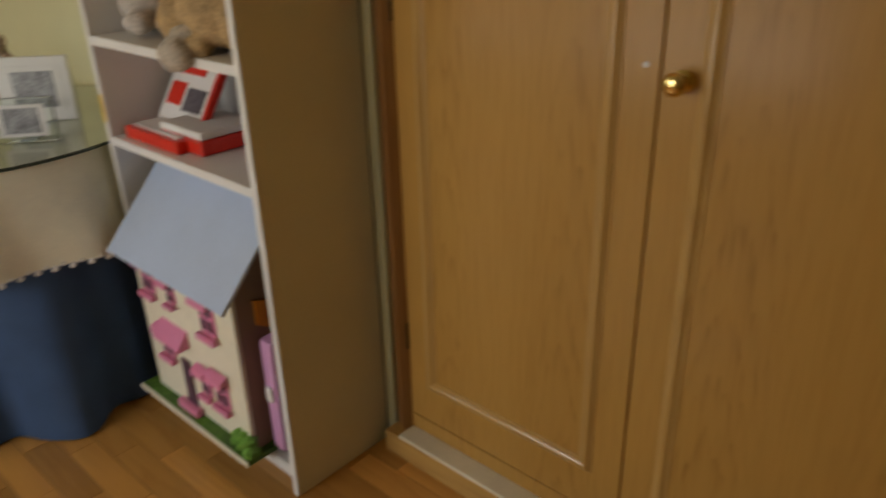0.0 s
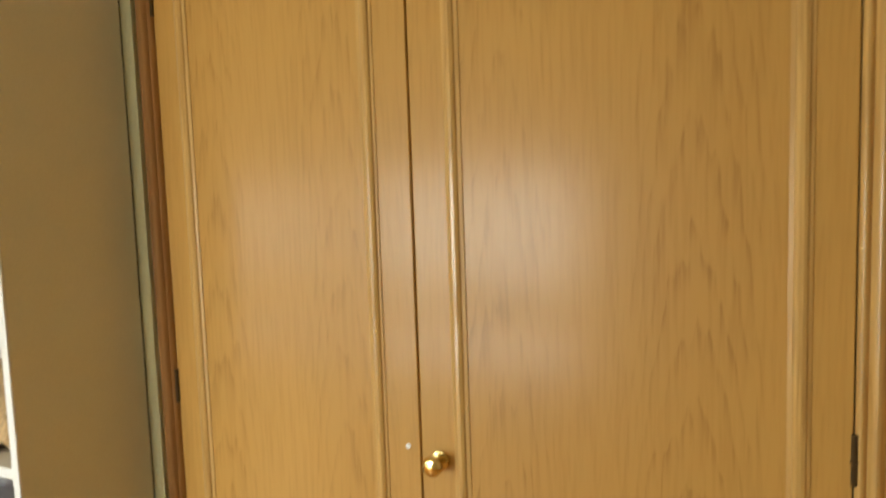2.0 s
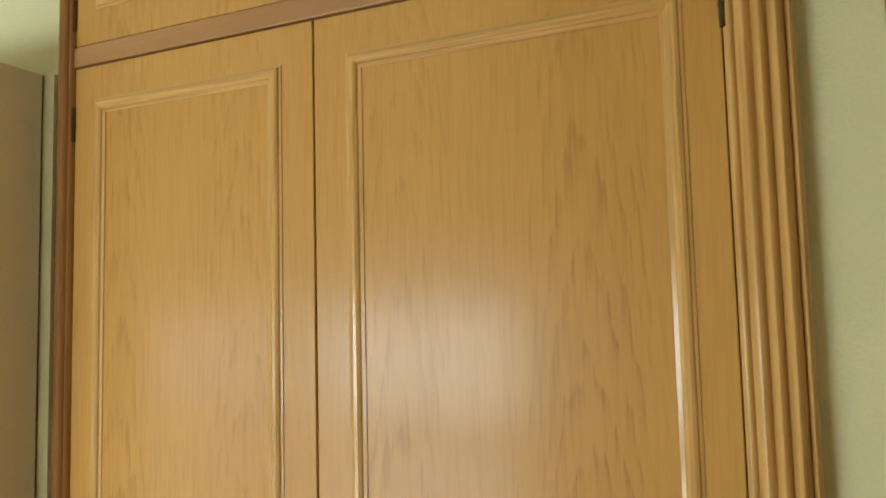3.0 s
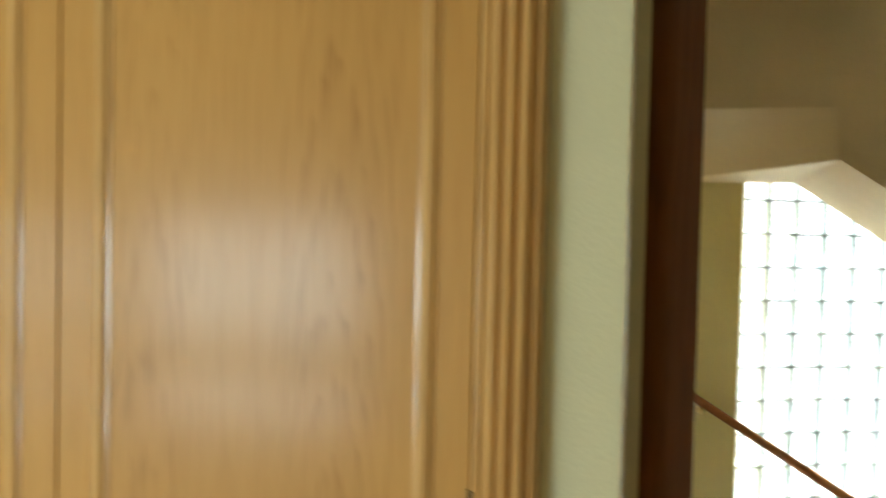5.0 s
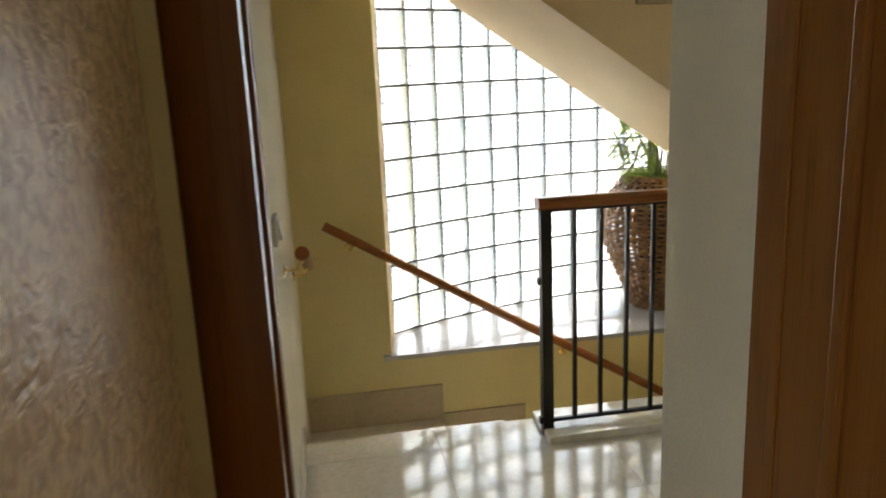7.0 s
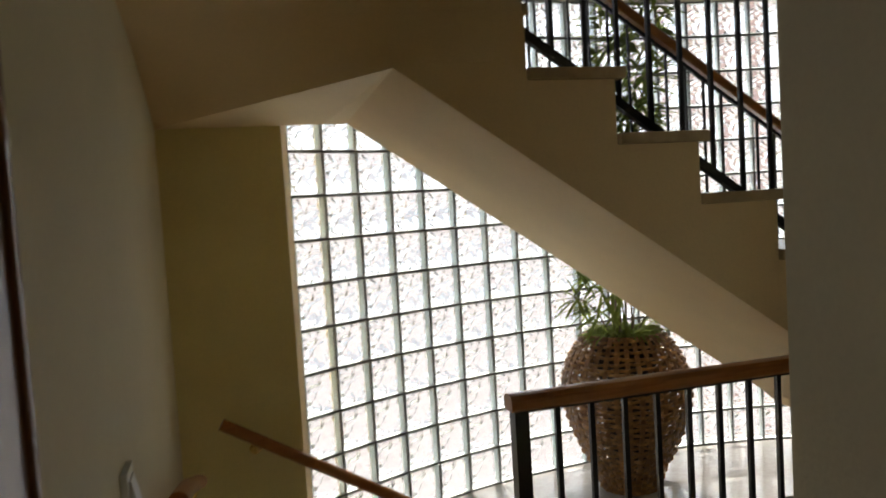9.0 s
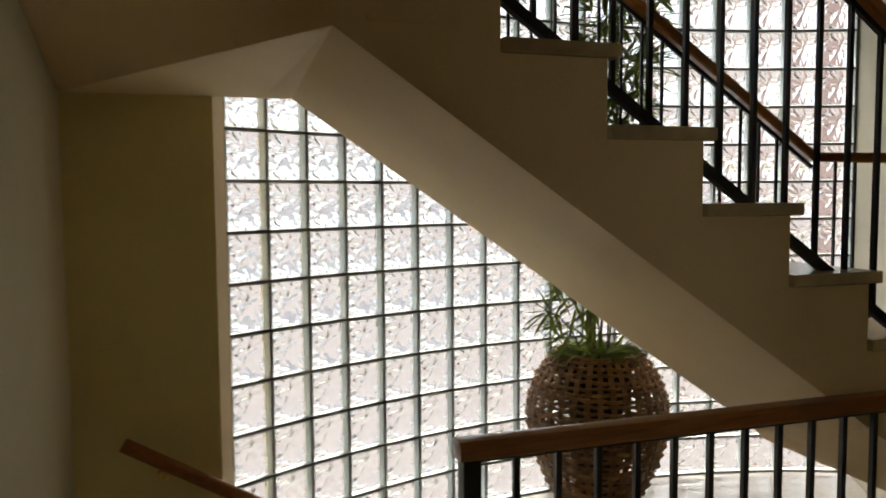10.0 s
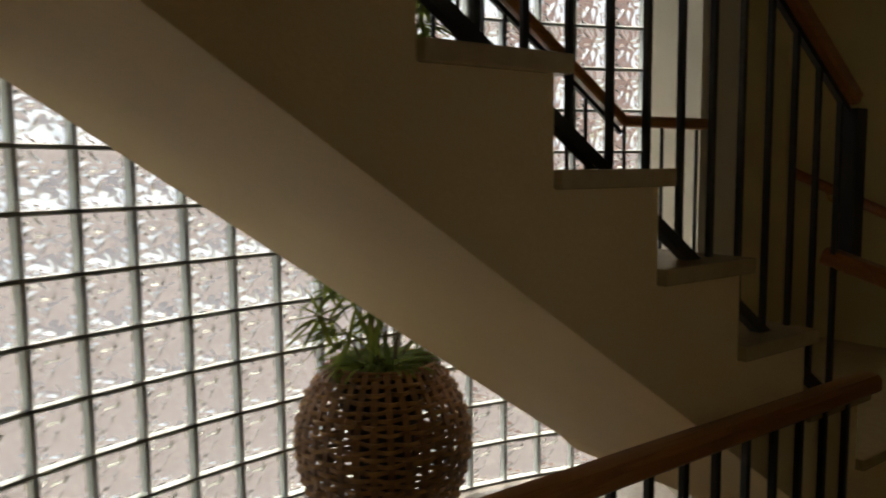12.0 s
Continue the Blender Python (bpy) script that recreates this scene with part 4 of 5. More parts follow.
STEM = plain("bamboo_stem", (0.20, 0.155, 0.06), 0.5, vary=0.3, scale=40)


def blade(bm, p, d, length, width, droop):
    """One narrow leaf, folded along its midrib and drooping."""
    d = d.normalized()
    side = d.cross(Vector((0, 0, 1)))
    side = side.normalized() if side.length > 0.01 else Vector((1, 0, 0))
    prev = None
    for i in range(5):
        s = i / 4
        c = p + d * length * s + Vector((0, 0, -droop * s * s * length))
        w = width * (0.25 + 2.6 * s * (1 - s) * (1.2 - 0.5 * s)) if i < 4 else width * 0.04
        row = [bm.verts.new(c + side * w), bm.verts.new(c + Vector((0, 0, -w * 0.35))), bm.verts.new(c - side * w)]
        if prev:
            bm.faces.new((prev[0], prev[1], row[1], row[0]))
            bm.faces.new((prev[1], prev[2], row[2], row[1]))
        prev = row


rng = random.Random(11)
foliage = bmesh.new()
for i in range(7):
    a = rng.uniform(0, math.tau)
    r = rng.uniform(0.01, 0.05)
    p0 = Vector((PX + r * math.cos(a), PY + r * math.sin(a), PZ + 0.70))
    lean = Vector((rng.uniform(0.02, 0.30), rng.uniform(-0.10, 0.06), 0))
    top = rng.uniform(1.55, 1.75) if i < 5 else rng.uniform(0.5, 0.8)
    pts = [p0 + lean * (s * s) + Vector((0, 0, top * s)) for s in [k / 12 for k in range(13)]]
    part("stem", tube(bmesh.new(), pts, [(0.0062 if i < 4 else 0.0045) * (1 - 0.6 * k / 12) for k in range(13)], 7), STEM, bamboo, "", True)
    count = 58 if i < 5 else 14
    for q in range(count):
        s = rng.uniform(0.42 if i < 5 else 0.55, 1.0)
        k = min(11, int(s * 12))
        p = pts[k].lerp(pts[k + 1], s * 12 - k)
        az = rng.uniform(0, math.tau)
        d = Vector((math.cos(az), math.sin(az) * 0.6, rng.uniform(-0.2, 0.7)))
        tw = p + d.normalized() * rng.uniform(0.02, 0.13)
        for w in range(rng.choice((2, 3, 4))):
            d2 = d + Vector((rng.uniform(-0.7, 0.7), rng.uniform(-0.6, 0.6), rng.uniform(-0.5, 0.4)))
            blade(foliage, tw, d2, rng.uniform(0.09, 0.16), rng.uniform(0.009, 0.014), rng.uniform(0.1, 0.5))
# low tuft and one branch drooping over the rim
for q in range(380):
    az = rng.uniform(0, math.tau)
    d = Vector((math.cos(az), math.sin(az), rng.uniform(0.1, 0.8)))
    blade(foliage, Vector((PX + 0.15 * math.cos(az) * rng.random(), PY + 0.15 * math.sin(az) * rng.random(), PZ + 0.75)), d, rng.uniform(0.07, 0.14), rng.uniform(0.006, 0.010), rng.uniform(0.2, 0.8))
for points, count in (
    (((-0.03, 0.0, 0.72), (-0.08, -0.02, 0.90), (-0.16, -0.04, 1.02), (-0.26, -0.05, 1.08)), 40),
    (((-0.05, 0.02, 0.72), (-0.12, 0.0, 0.84), (-0.20, -0.03, 0.92), (-0.28, -0.05, 0.95)), 34),
    (((0.0, -0.03, 0.72), (-0.03, -0.06, 0.88), (-0.09, -0.09, 1.00), (-0.14, -0.10, 1.10)), 26),
    (((0.06, 0.0, 0.72), (0.10, -0.02, 0.80), (0.15, -0.03, 0.85), (0.20, -0.03, 0.86)), 20),
):
    branch = [Vector((PX + x, PY + y, PZ + z)) for x, y, z in points]
    side_way = -1 if points[-1][0] < 0 else 1
    part("stem", tube(bmesh.new(), branch, [0.004, 0.0035, 0.003, 0.002], 6), STEM, bamboo, "", True)
    for q in range(count):
        s = rng.uniform(0.25, 1.0) * 2.999
        k = int(s)
        p = branch[k].lerp(branch[k + 1], s - k)
        blade(foliage, p, Vector((side_way * rng.uniform(-0.2, 1.3), rng.uniform(-0.5, 0.5), rng.uniform(-0.5, 0.6))), rng.uniform(0.09, 0.17), rng.uniform(0.008, 0.0125), rng.uniform(0.1, 0.5))
part("leaves", foliage, LEAF, bamboo, "narrow green bamboo leaves")

# ---- bookcase with toys ----
BX0, BX1, BY0, BY1, BZ = -2.115, -1.511, -0.32, -0.004, 1.98
bookcase = thing("bookcase", (-1.81, -0.17, 0.0), "tall narrow white bookcase with beige sides full of toys", "bookcase")
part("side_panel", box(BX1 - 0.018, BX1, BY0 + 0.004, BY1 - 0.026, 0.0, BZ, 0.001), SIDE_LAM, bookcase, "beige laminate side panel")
part("side_panel", box(BX0, BX0 + 0.018, BY0 + 0.004, BY1, 0.0, BZ, 0.001), WHITE_LAM, bookcase)
for x in (BX0, BX1 - 0.018):
    part("edge_band", box(x, x + 0.018, BY0 - 0.001, BY0 + 0.0035, 0.0, BZ, 0.001), WHITE_LAM, bookcase)
part("back_panel", box(BX0 + 0.018, BX1 - 0.018, BY1 - 0.008, BY1 - 0.001, 0.06, BZ - 0.02), WHITE_LAM, bookcase)
SHELVES = (0.08, 0.765, 1.0, 1.42, 1.72, BZ)
for z in SHELVES:
    part("shelf", box(BX0 + 0.0185, BX1 - 0.0185, BY0, BY1 - 0.009, z - 0.02, z, 0.0015), WHITE_LAM, bookcase)
# added in front of the wall edge so that it stays warm in shade
part("wall_strip", box(BX1 - 0.014, -1.484, -0.0245, -0.013, 0.0, BZ, 0.001), YELLOW, bookcase, "yellow strip added over the wall edge beside the wardrobe")
# thin near-black strip drawn in place of the shadow behind the panel
part("gap_shadow", box(BX1 - 0.016, BX1 - 0.003, BY1 - 0.0255, BY1 - 0.0215, 0.0, BZ), DARK_GAP, bookcase, "dark strip painted as shadow behind the side panel")
part("kickboard", box(BX0 + 0.0185, BX1 - 0.0185, BY0 + 0.03, BY0 + 0.045, 0.001, 0.059), WHITE_LAM, bookcase)

PINK = plain("pink_plastic", (0.80, 0.25, 0.42), 0.4, vary=0.1)
LILAC = plain("lilac_plastic", (0.70, 0.36, 0.62), 0.35, vary=0.08)
TEAL = plain("teal_card", (0.10, 0.42, 0.40), 0.5)
DOLL_CREAM = plain("cream_printed_card", (0.82, 0.76, 0.60), 0.6, vary=0.06, scale=20)
ROOF_BLUE = plain("pale_blue_card", (0.50, 0.60, 0.78), 0.55, vary=0.05, scale=10)
LAWN = plain("printed_lawn", (0.09, 0.22, 0.03), 0.6, vary=0.5, scale=45)
PANE = plain("dark_printed_pane", (0.10, 0.05, 0.07), 0.4)
DOLL_BROWN = plain("brown_card", (0.30, 0.19, 0.14), 0.6, vary=0.1)
RED = plain("glossy_red_card", (0.75, 0.03, 0.015), 0.3, vary=0.08)
PAPER = plain("white_printed_paper", (0.78, 0.76, 0.74), 0.6, vary=0.04)
PRINT = plain("dark_print", (0.12, 0.10, 0.12), 0.6, vary=0.3, scale=60)
MAUVE = plain("mauve_box", (0.48, 0.36, 0.44), 0.5, vary=0.25, scale=25)

house = thing("dollhouse", (-1.82, -0.22, 0.082), "cream toy dollhouse with pink windows and pale blue roof", "dollhouse")
part("lawn_base", box(-2.09, -1.60, -0.385, -0.05, 0.0815, 0.096, 0.003), LAWN, house, "green printed lawn base")
part("base_edge", box(-2.092, -1.598, -0.389, -0.3855, 0.0815, 0.096, 0.001), DOLL_CREAM, house)
part("front_wall", box(-2.05, -1.62, -0.352, -0.344, 0.0965, 0.535, 0.001), DOLL_CREAM, house)
part("side_wall", prism([(-0.3435, 0.0965), (-0.06, 0.0965), (-0.06, 0.54), (-0.20, 0.715), (-0.3435, 0.54)], -1.628, -1.62, "x"), DOLL_BROWN, house, "brown gable wall")
part("side_wall", prism([(-0.3435, 0.0965), (-0.06, 0.0965), (-0.06, 0.54), (-0.20, 0.715), (-0.3435, 0.54)], -2.05, -2.042, "x"), DOLL_CREAM, house)
part("corner_strip", box(-1.632, -1.617, -0.356, -0.3525, 0.0965, 0.53, 0.001), DOLL_CREAM, house)
part("roof_slope", prism([(-0.205, 0.735), (-0.195, 0.742), (-0.405, 0.505), (-0.412, 0.512)], -2.05, -1.56, "x"), ROOF_BLUE, house, "pale blue sloping roof")
part("roof_slope", prism([(-0.20, 0.742), (-0.192, 0.736), (-0.04, 0.55), (-0.033, 0.556)], -2.05, -1.56, "x"), ROOF_BLUE, house)


def toy_window(xc, zc, w, h, awning=True):
    y = -0.352
    f = part("window", box(xc - w / 2, xc + w / 2, y - 0.005, y, zc - h / 2, zc + h / 2, 0.001), PINK, house, "pink toy window")
    for sx in (-1, 1):
        for sz in (-1, 1):
            part("pane", box(xc + sx * w * 0.22 - w * 0.15, xc + sx * w * 0.22 + w * 0.15, y - 0.007, y - 0.0052, zc + sz * h * 0.22 - h * 0.16, zc + sz * h * 0.22 + h * 0.16), PANE, f)
    if awning:
        part("awning", prism([(y - 0.0055, zc + h / 2), (y - 0.026, zc + h * 0.36), (y - 0.024, zc + h * 0.58), (y - 0.0055, zc + h * 0.72)], xc - w * 0.62, xc + w * 0.62, "x"), PINK, f)
    part("flower_box", box(xc - w * 0.6, xc + w * 0.6, y - 0.02, y - 0.0055, zc - h * 0.68, zc - h * 0.5, 0.003), PINK, f)


for xc, zc, w, h in ((-1.99, 0.44, 0.055, 0.085), (-1.885, 0.43, 0.035, 0.06), (-1.73, 0.42, 0.06, 0.09), (-1.95, 0.265, 0.055, 0.075), (-1.72, 0.22, 0.055, 0.08), (-1.79, 0.215, 0.04, 0.07)):
    toy_window(xc, zc, w, h)
part("porch_roof", prism([(-0.3525, 0.335), (-0.385, 0.295), (-0.383, 0.287), (-0.3525, 0.29)], -1.965, -1.845, "x"), PINK, house, "pink porch roof")
part("door", box(-1.895, -1.855, -0.357, -0.3525, 0.0965, 0.245, 0.001), PANE, house, "dark toy door")
part("porch_step", box(-1.92, -1.83, -0.375, -0.3575, 0.0965, 0.118, 0.002), PINK, house)
bush = bmesh.new()
rng = random.Random(2)
for i in range(16):
    r = rng.uniform(0.010, 0.020)
    m = Matrix.Translation((rng.uniform(-1.68, -1.605), -0.362 + rng.uniform(-0.01, 0.008), 0.096 + r * rng.uniform(0.6, 1.8)))
    bmesh.ops.create_icosphere(bush, subdivisions=1, radius=r, matrix=m)
part("bush", bush, plain("toy_leaf_green", (0.16, 0.40, 0.06), 0.6, vary=0.4, scale=60), house, "green toy bush")
part("shutter", prism([(-0.30, 0.42), (-0.27, 0.40), (-0.27, 0.47), (-0.30, 0.48)], -1.6195, -1.612, "x"), plain("orange_print", (0.75, 0.30, 0.03), 0.5), house)

pink_case = thing("toy_case", (-1.575, -0.27, 0.081), "tall rounded pink plastic toy case", "toy")
part("shell", box(-1.60, -1.553, -0.315, -0.10, 0.0975, 0.40, 0.016), LILAC, pink_case, "", True)
part("handle", tube(bmesh.new(), [(-1.577, -0.28, 0.398), (-1.577, -0.275, 0.43), (-1.577, -0.22, 0.435), (-1.577, -0.21, 0.398)], 0.006, 8), PINK, pink_case, "pink handle", True)
part("clasp", box(-1.588, -1.566, -0.321, -0.3155, 0.24, 0.28, 0.003), PAPER, pink_case)
solid("folder", box(-1.549, -1.535, -0.30, -0.08, 0.0805, 0.33, 0.002), TEAL, "thin teal folder standing upright in the bookcase", "folder")

red_box = thing("gift_box", (-1.92, -0.24, 0.765), "opened shallow glossy red cardboard box", "box")
part("tray", box(-2.06, -1.83, -0.30, -0.13, 0.7655, 0.795, 0.004), RED, red_box)
part("lining", box(-2.045, -1.845, -0.285, -0.145, 0.7955, 0.799, 0.001), PAPER, red_box)
part("flap", box(-1.95, -1.77, -0.275, -0.135, 0.7665, 0.80, 0.006), RED, red_box, "red flap with a white top")
part("flap_top", box(-1.946, -1.774, -0.271, -0.139, 0.8005, 0.818, 0.005), PAPER, red_box)
red_box2 = thing("picture_card", (-1.93, -0.12, 0.80), "white printed card with red edge leaning in the bookcase", "card")
lean = [(-0.215, 0.80), (-0.207, 0.80), (-0.105, 0.955), (-0.113, 0.958)]
part("card", prism(lean, -2.055, -1.872, "x"), PAPER, red_box2)
part("edge", prism([(-0.22, 0.80), (-0.2, 0.80), (-0.098, 0.957), (-0.118, 0.962)], -1.8715, -1.860, "x"), RED, red_box2, "red edge")
for i, (u, w, v0, v1) in enumerate(((-2.04, 0.06, 0.2, 0.5), (-1.965, 0.075, 0.15, 0.45), (-2.03, 0.11, 0.62, 0.72), (-2.02, 0.10, 0.8, 0.86))):
    pr = [(-0.2155 + 0.102 * v0, 0.80 + 0.158 * v0), (-0.2175 + 0.102 * v0, 0.8015 + 0.158 * v0), (-0.2175 + 0.102 * v1, 0.8015 + 0.158 * v1), (-0.2155 + 0.102 * v1, 0.80 + 0.158 * v1)]
    part("print", prism(pr, u, u + w, "x"), PRINT if i % 2 else RED, red_box2)
mauve = thing("toy_box", (-1.64, -0.10, 0.765), "mauve cardboard toy box with white edges", "box")
part("box", box(-1.77, -1.565, -0.14, -0.05, 0.7655, 0.955, 0.003), MAUVE, mauve)
part("edge", box(-1.5645, -1.545, -0.145, -0.05, 0.7655, 0.955, 0.003), PAPER, mauve)
for i in range(5):
    part("print", box(-1.75 + i * 0.034, -1.726 + i * 0.034, -0.142, -0.1405, 0.925, 0.94), PRINT, mauve)
for x in (-1.66, -1.61):
    part("dot", lathe(bmesh.new(), [(0.008, 0), (0.008, 0.001), (0.004, 0.0015)], (x, -0.1405, 0.86), 12, "y"), PRINT, mauve)
solid("sticker", box(-2.113, -2.100, -0.3225, -0.3212, 0.80, 0.865), plain("yellow_sticker", (0.85, 0.55, 0.06), 0.5), "small yellow sticker on the bookcase edge", "sticker")
solid("sticker", box(-1.5298, -1.5290, -0.315, -0.285, 0.80, 0.86), plain("orange_sticker", (0.85, 0.22, 0.05), 0.5), "small orange sticker on the bookcase side", "sticker")


def furry(name, colour, label, lumps, seed):
    """A soft toy, one plain lumpy mesh."""
    bm = bmesh.new()
    for x, y, z, rx, ry, rz in lumps:
        bmesh.ops.create_icosphere(bm, subdivisions=3, radius=1.0, matrix=Matrix.Translation((x, y, z)) @ Matrix.Diagonal((rx, ry, rz, 1)))
    for v in bm.verts:
        v.co += v.normal * 0.006 * noise.noise(v.co * 55 + Vector((seed, 0, 0)))
    mat = plain(name + "_plush", colour, 0.95, vary=0.3, scale=40, bumps=0.9, bump_scale=160)
    toy = solid(name, bm, mat, label, "soft toy", "soft toys in the bookcase", True)
    # the lumps grow together into one plush skin
    skin = toy.modifiers.new("skin", "REMESH")
    skin.mode, skin.voxel_size, skin.use_smooth_shade = "VOXEL", 0.007, True
    soft = toy.modifiers.new("soft", "SMOOTH")
    soft.iterations, soft.factor = 3, 0.5
    joined = bpy.data.meshes.new_from_object(toy.evaluated_get(bpy.context.evaluated_depsgraph_get()))
    toy.modifiers.clear()
    toy.data = joined
    return toy


furry("soft_toy", (0.55, 0.36, 0.18), "tan plush soft toy lying on a bookcase shelf", [(-1.66, -0.22, 1.085, 0.115, 0.10, 0.085), (-1.57, -0.26, 1.055, 0.035, 0.05, 0.05), (-1.75, -0.27, 1.06, 0.055, 0.06, 0.06), (-1.69, -0.30, 1.02, 0.05, 0.03, 0.035)], 1)
furry("soft_toy", (0.62, 0.52, 0.42), "pale plush soft toy hanging over the shelf edge", [(-1.70, -0.335, 1.003, 0.045, 0.03, 0.034), (-1.70, -0.29, 1.035, 0.04, 0.05, 0.025)], 5)
furry("soft_toy", (0.50, 0.30, 0.17), "brown plush soft toy sitting on a bookcase shelf", [(-1.90, -0.18, 1.09, 0.06, 0.06, 0.08), (-1.90, -0.22, 1.19, 0.045, 0.045, 0.05), (-1.86, -0.24, 1.04, 0.03, 0.04, 0.03)], 7)
furry("soft_toy", (0.70, 0.62, 0.56), "white and grey plush soft toy on a bookcase shelf", [(-2.02, -0.20, 1.07, 0.06, 0.07, 0.065), (-2.03, -0.24, 1.15, 0.045, 0.05, 0.045), (-1.97, -0.26, 1.03, 0.035, 0.035, 0.025)], 9)
furry("soft_toy", (0.36, 0.40, 0.47), "grey blue patterned soft toy on the bookcase shelf", [(-1.63, -0.14, 1.225, 0.09, 0.08, 0.06), (-1.56, -0.2, 1.20, 0.03, 0.05, 0.045)], 12)
furry("soft_toy", (0.56, 0.25, 0.08), "ginger plush soft toy sitting behind the others", [(-1.575, -0.13, 1.31, 0.03, 0.05, 0.07)], 15)
furry("soft_toy", (0.60, 0.44, 0.30), "beige plush soft toy sitting on a bookcase shelf", [(-1.70, -0.25, 1.29, 0.05, 0.05, 0.08), (-1.67, -0.29, 1.25, 0.035, 0.03, 0.04)], 17)
pinkbox = thing("toy_box", (-1.60, -0.2, 1.42), "pale pink toy box with round dark eyes", "box")
part("box", box(-1.72, -1.55, -0.27, -0.10, 1.4205, 1.56, 0.006), plain("pale_pink_card", (0.72, 0.46, 0.52), 0.5, vary=0.1), pinkbox)
part("eye", lathe(bmesh.new(), [(0.010, 0), (0.011, 0.002), (0.005, 0.004)], (-1.585, -0.271, 1.52), 14, "y"), PRINT, pinkbox)
part("mouth", box(-1.60, -1.56, -0.276, -0.271, 1.45, 1.47, 0.004), PINK, pinkbox)
furry("soft_toy", (0.62, 0.60, 0.62), "light grey plush soft toy on top of a toy box", [(-1.61, -0.18, 1.615, 0.07, 0.07, 0.055)], 21)

# ---- round table ----
TX, TY, TR = -2.585, -0.46, 0.46
table = thing("round_table", (TX, TY, 0.0), "round side table under a floor-length blue skirt", "table")
part("tabletop", lathe(bmesh.new(), [(TR - 0.02, 0.70), (TR - 0.02, 0.725)], (TX, TY, 0), 48), OAK_PLAIN, table)
part("pedestal", lathe(bmesh.new(), [(0.16, 0.0), (0.14, 0.02), (0.04, 0.05), (0.035, 0.6), (0.07, 0.699)], (TX, TY, 0), 24), OAK_PLAIN, table)


def drape(r_top, r_low, z_top, z_low, folds, amp, seed, thick=0.004):
    """A round cloth falling in soft folds."""
    bm = bmesh.new()
    rng2 = random.Random(seed)
    ph = [rng2.uniform(0, 6.28) for _ in range(4)]
    n_a, n_h = 160, 14
    rows = []
    for i in range(n_h + 1):
        s = i / n_h
        row = []
        for k in range(n_a):
            a = k * math.tau / n_a
            fold = math.cos(folds * a + ph[0]) * 0.6 + math.cos((folds + 3) * a + ph[1]) * 0.3 + math.cos((folds * 2 + 1) * a + ph[2]) * 0.15
            r = r_top + (r_low - r_top) * s ** 0.7 + amp * s * fold
            z = z_top + (z_low - z_top) * s
            row.append(bm.verts.new((TX + r * math.cos(a), TY + r * math.sin(a), z)))
        rows.append(row)
    for r0, r1 in zip(rows, rows[1:]):
        for k in range(n_a):
            bm.faces.new((r0[k], r0[(k + 1) % n_a], r1[(k + 1) % n_a], r1[k]))
    bm.faces.new(rows[0])
    return bm, rows[-1]


BLUE_CLOTH = plain("blue_cotton", (0.045, 0.10, 0.22), 0.9, vary=0.15, scale=8, bumps=0.3, bump_scale=400)
CREAM_CLOTH = plain("cream_linen", (0.86, 0.80, 0.62), 0.9, vary=0.12, scale=10, bumps=0.3, bump_scale=400)
bm, hem = drape(TR - 0.022, TR - 0.012, 0.727, 0.006, 9, 0.055, 3)
solid("table_skirt", bm, BLUE_CLOTH, "floor-length blue cotton table skirt in folds", "tablecloth", smooth=True)
bm, hem = drape(TR - 0.010, TR + 0.034, 0.731, 0.49, 11, 0.020, 6)
hem_pts = [v.co.copy() for v in hem]
over = thing("tablecloth", (TX, TY, 0.731), "cream linen tablecloth with a white lace hem", "tablecloth")
part("cloth", bm, CREAM_CLOTH, over, "", True)
lace = bmesh.new()
for i, p in enumerate(hem_pts):
    o = (p - Vector((TX, TY, p.z))).normalized()
    bmesh.ops.create_icosphere(lace, subdivisions=1, radius=0.009 if i % 2 else 0.006, matrix=Matrix.Translation(p + o * 0.002 + Vector((0, 0, -0.004 if i % 2 else 0.003))))
part("lace_hem", lace, PAPER, over, "white lace edging")
glass_top = thing("glass_top", (TX, TY, 0.7325), "round clear glass sheet covering the table", "glass sheet")
part("sheet", lathe(bmesh.new(), [(TR - 0.004, 0.0), (TR, 0.002), (TR, 0.006), (TR - 0.004, 0.008)], (TX, TY, 0.7325), 72), GLASS, glass_top)
part("edge_shadow", tube(bmesh.new(), [(TX + TR * math.cos(k * math.tau / 72), TY + TR * math.sin(k * math.tau / 72), 0.7365) for k in range(73)], 0.0032, 6, cap=False), plain("dark_green_glass_edge", (0.03, 0.045, 0.035), 0.2), glass_top, "dark glass edge")


def photo_frame(at, yaw, w, h, mat, pic, label):
    f = thing("photo_frame", at, label, "photo frame")
    f.rotation_euler = (0, 0, yaw)
    made = []
    for name, b2, m2 in (("border", box(-w / 2, w / 2, 0, 0.014, 0, h, 0.002), mat), ("mat", box(-w * 0.38, w * 0.38, -0.002, -0.0005, h * 0.14, h * 0.86), PAPER), ("photo", box(-w * 0.28, w * 0.28, -0.0035, -0.0022, h * 0.22, h * 0.78), pic), ("stand", box(-0.02, 0.02, 0.015, 0.06, 0, 0.006), mat)):
        ob = new(name, mesh_of(name, b2, m2))
        ob.parent = f
        made.append(ob)
    return f


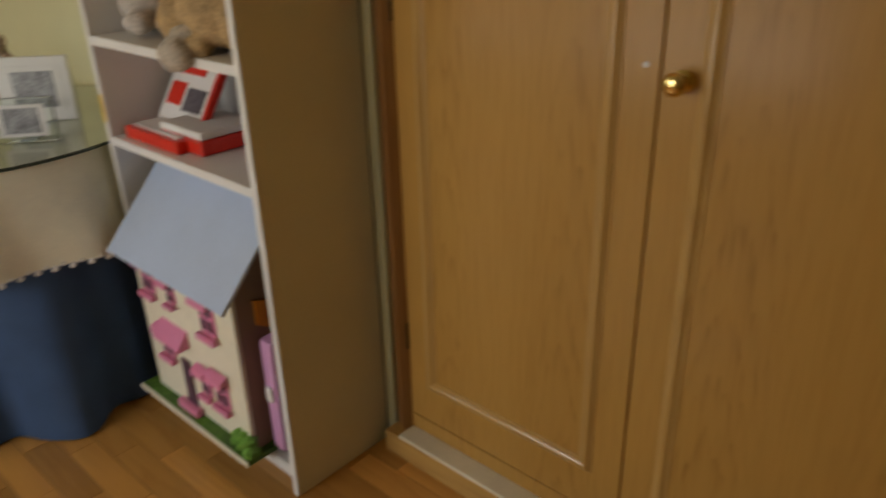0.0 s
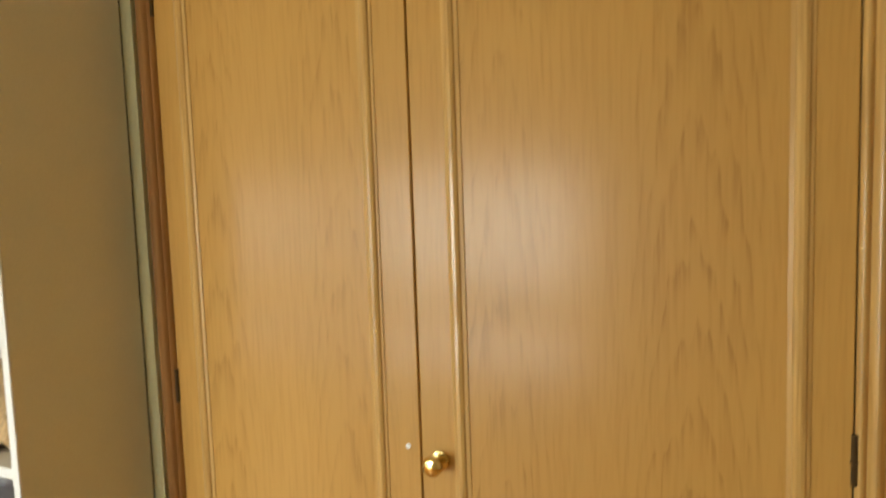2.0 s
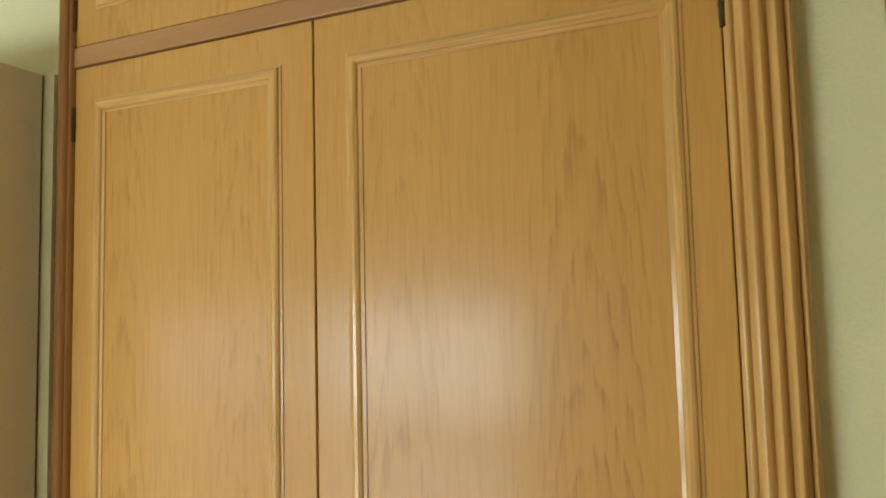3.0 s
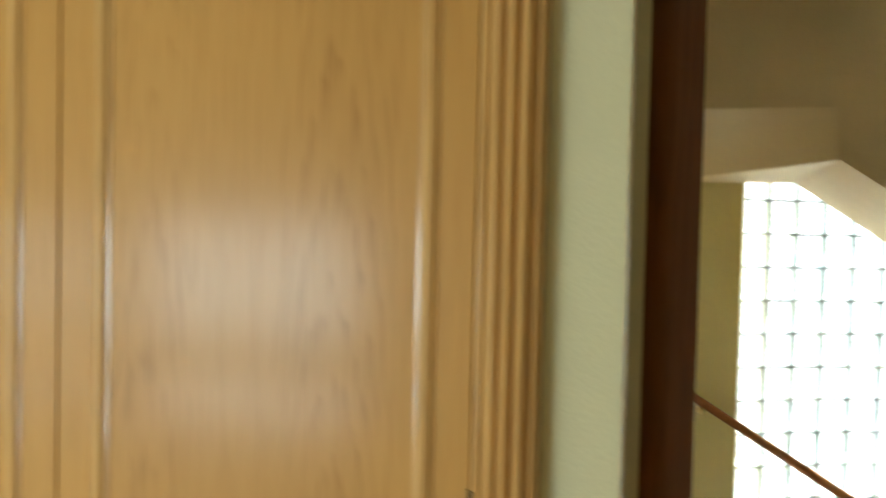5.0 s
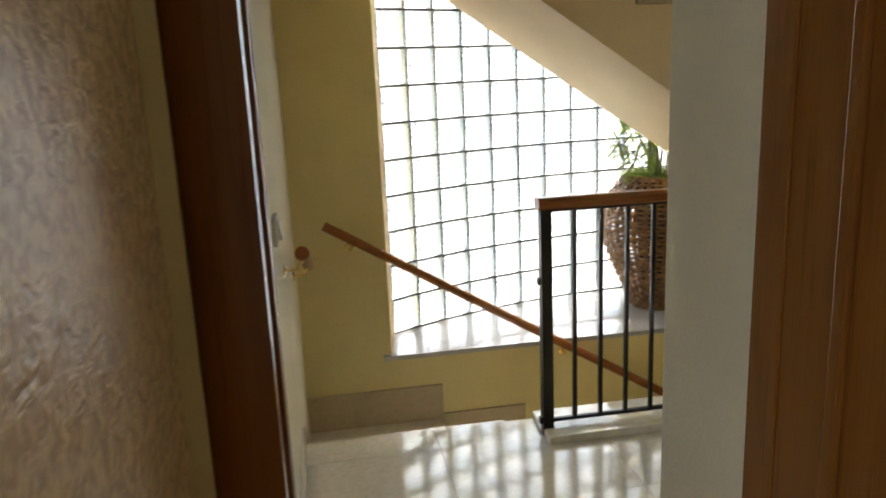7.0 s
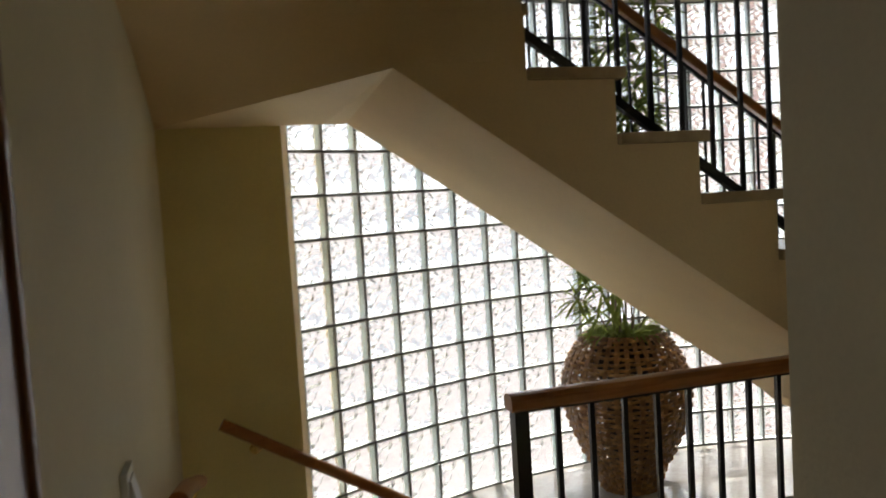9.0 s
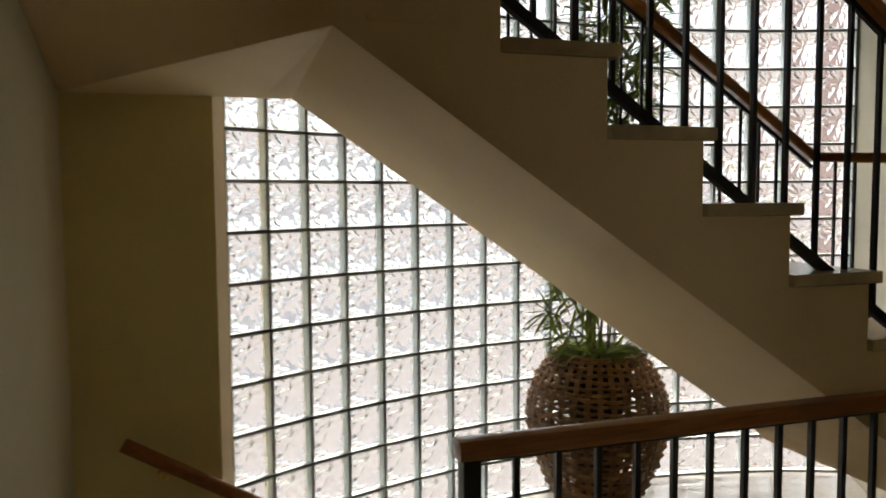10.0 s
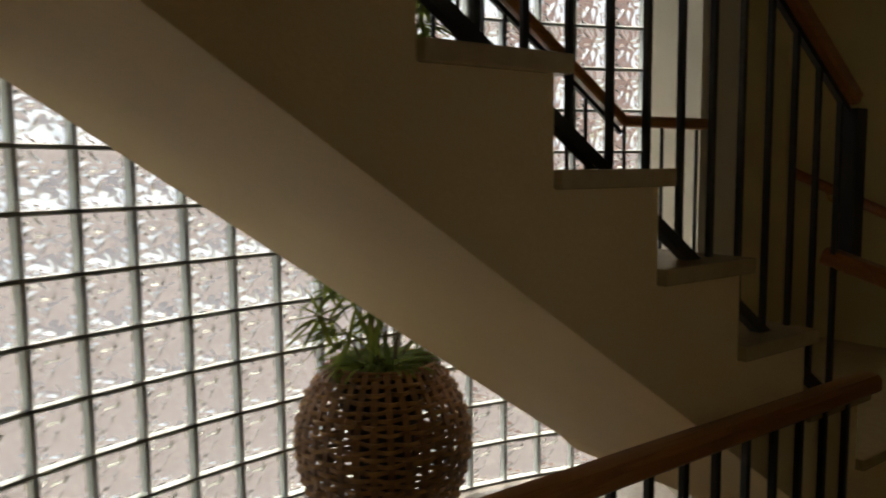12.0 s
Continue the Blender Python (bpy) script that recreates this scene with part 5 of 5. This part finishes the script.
GREY_PIC = plain("grey_photograph", (0.40, 0.40, 0.42), 0.4, vary=0.6, scale=35)
photo_frame((-2.48, -0.33, 0.7408), radians(48), 0.19, 0.17, PAPER, GREY_PIC, "white photo frame with a grey picture on the table")
photo_frame((-2.30, -0.44, 0.7408), radians(50), 0.15, 0.11, GLASS, GREY_PIC, "clear acrylic photo frame standing on the table")
furry("ornament", (0.55, 0.40, 0.32), "small brown ornament beside the photo frames", [(-2.62, -0.33, 0.79, 0.04, 0.04, 0.05), (-2.63, -0.35, 0.93, 0.03, 0.03, 0.03), (-2.62, -0.33, 0.86, 0.025, 0.025, 0.05)], 30)

# ---- parquet, small pieces last ----
PL, PW = 0.29, 0.072
plank_mesh = mesh_of("plank", box(-PL / 2 + 0.0007, PL / 2 - 0.0007, -PW / 2 + 0.0007, PW / 2 - 0.0007, -0.012, 0.0, 0.0012), PARQUET)
rest_v, rest_f = [], []
rng = random.Random(9)
for j in range(-38, 14):
    y = j * PW
    for i in range(-16, 5):
        x = i * PL + (j % 3) * PL / 3
        xa, xb = max(x - PL / 2, RX0 if y < 0 else 0.002), min(x + PL / 2, RX1 - 0.001)
        ya, yb = max(y - PW / 2, RY0), min(y + PW / 2, 0.97 if x > 0 else -0.001)
        if xb - xa < 0.01 or yb - ya < 0.005:
            continue
        if -2.85 < x < -0.75 and -1.05 < y < -PW / 2:
            piece("plank", plank_mesh, floor_bed, Matrix.Translation((x, y, rng.uniform(-0.0005, 0.0003))))
        else:
            b0 = len(rest_v)
            g = 0.0007
            for zz in (-0.012, 0.0):
                rest_v += [(xa + g, ya + g, zz), (xb - g, ya + g, zz), (xb - g, yb - g, zz), (xa + g, yb - g, zz)]
            rest_f += [(b0 + 4, b0 + 5, b0 + 6, b0 + 7), (b0, b0 + 1, b0 + 5, b0 + 4), (b0 + 1, b0 + 2, b0 + 6, b0 + 5), (b0 + 2, b0 + 3, b0 + 7, b0 + 6), (b0 + 3, b0, b0 + 4, b0 + 7)]
me = bpy.data.meshes.new("planks")
me.from_pydata(rest_v, [], rest_f)
me.materials.append(PARQUET)
rest = new("planks", me)
rest.parent = floor_bed
tagged(rest, kind="stuff")

# ---- marble slabs of the landing ----
for ya, yb in ((0.975, 1.270), (1.270, 1.685), (1.685, 2.100), (2.100, 2.262)):
    for xa, xb in ((0.0, 0.62), (0.62, 1.24), (1.24, 1.86), (1.86, 2.66)):
        part("tile", box(xa + 0.0009, xb - 0.0009, ya + 0.0009, yb - 0.0009, -0.0055, 0.0, 0.0009), MARBLE, landing)
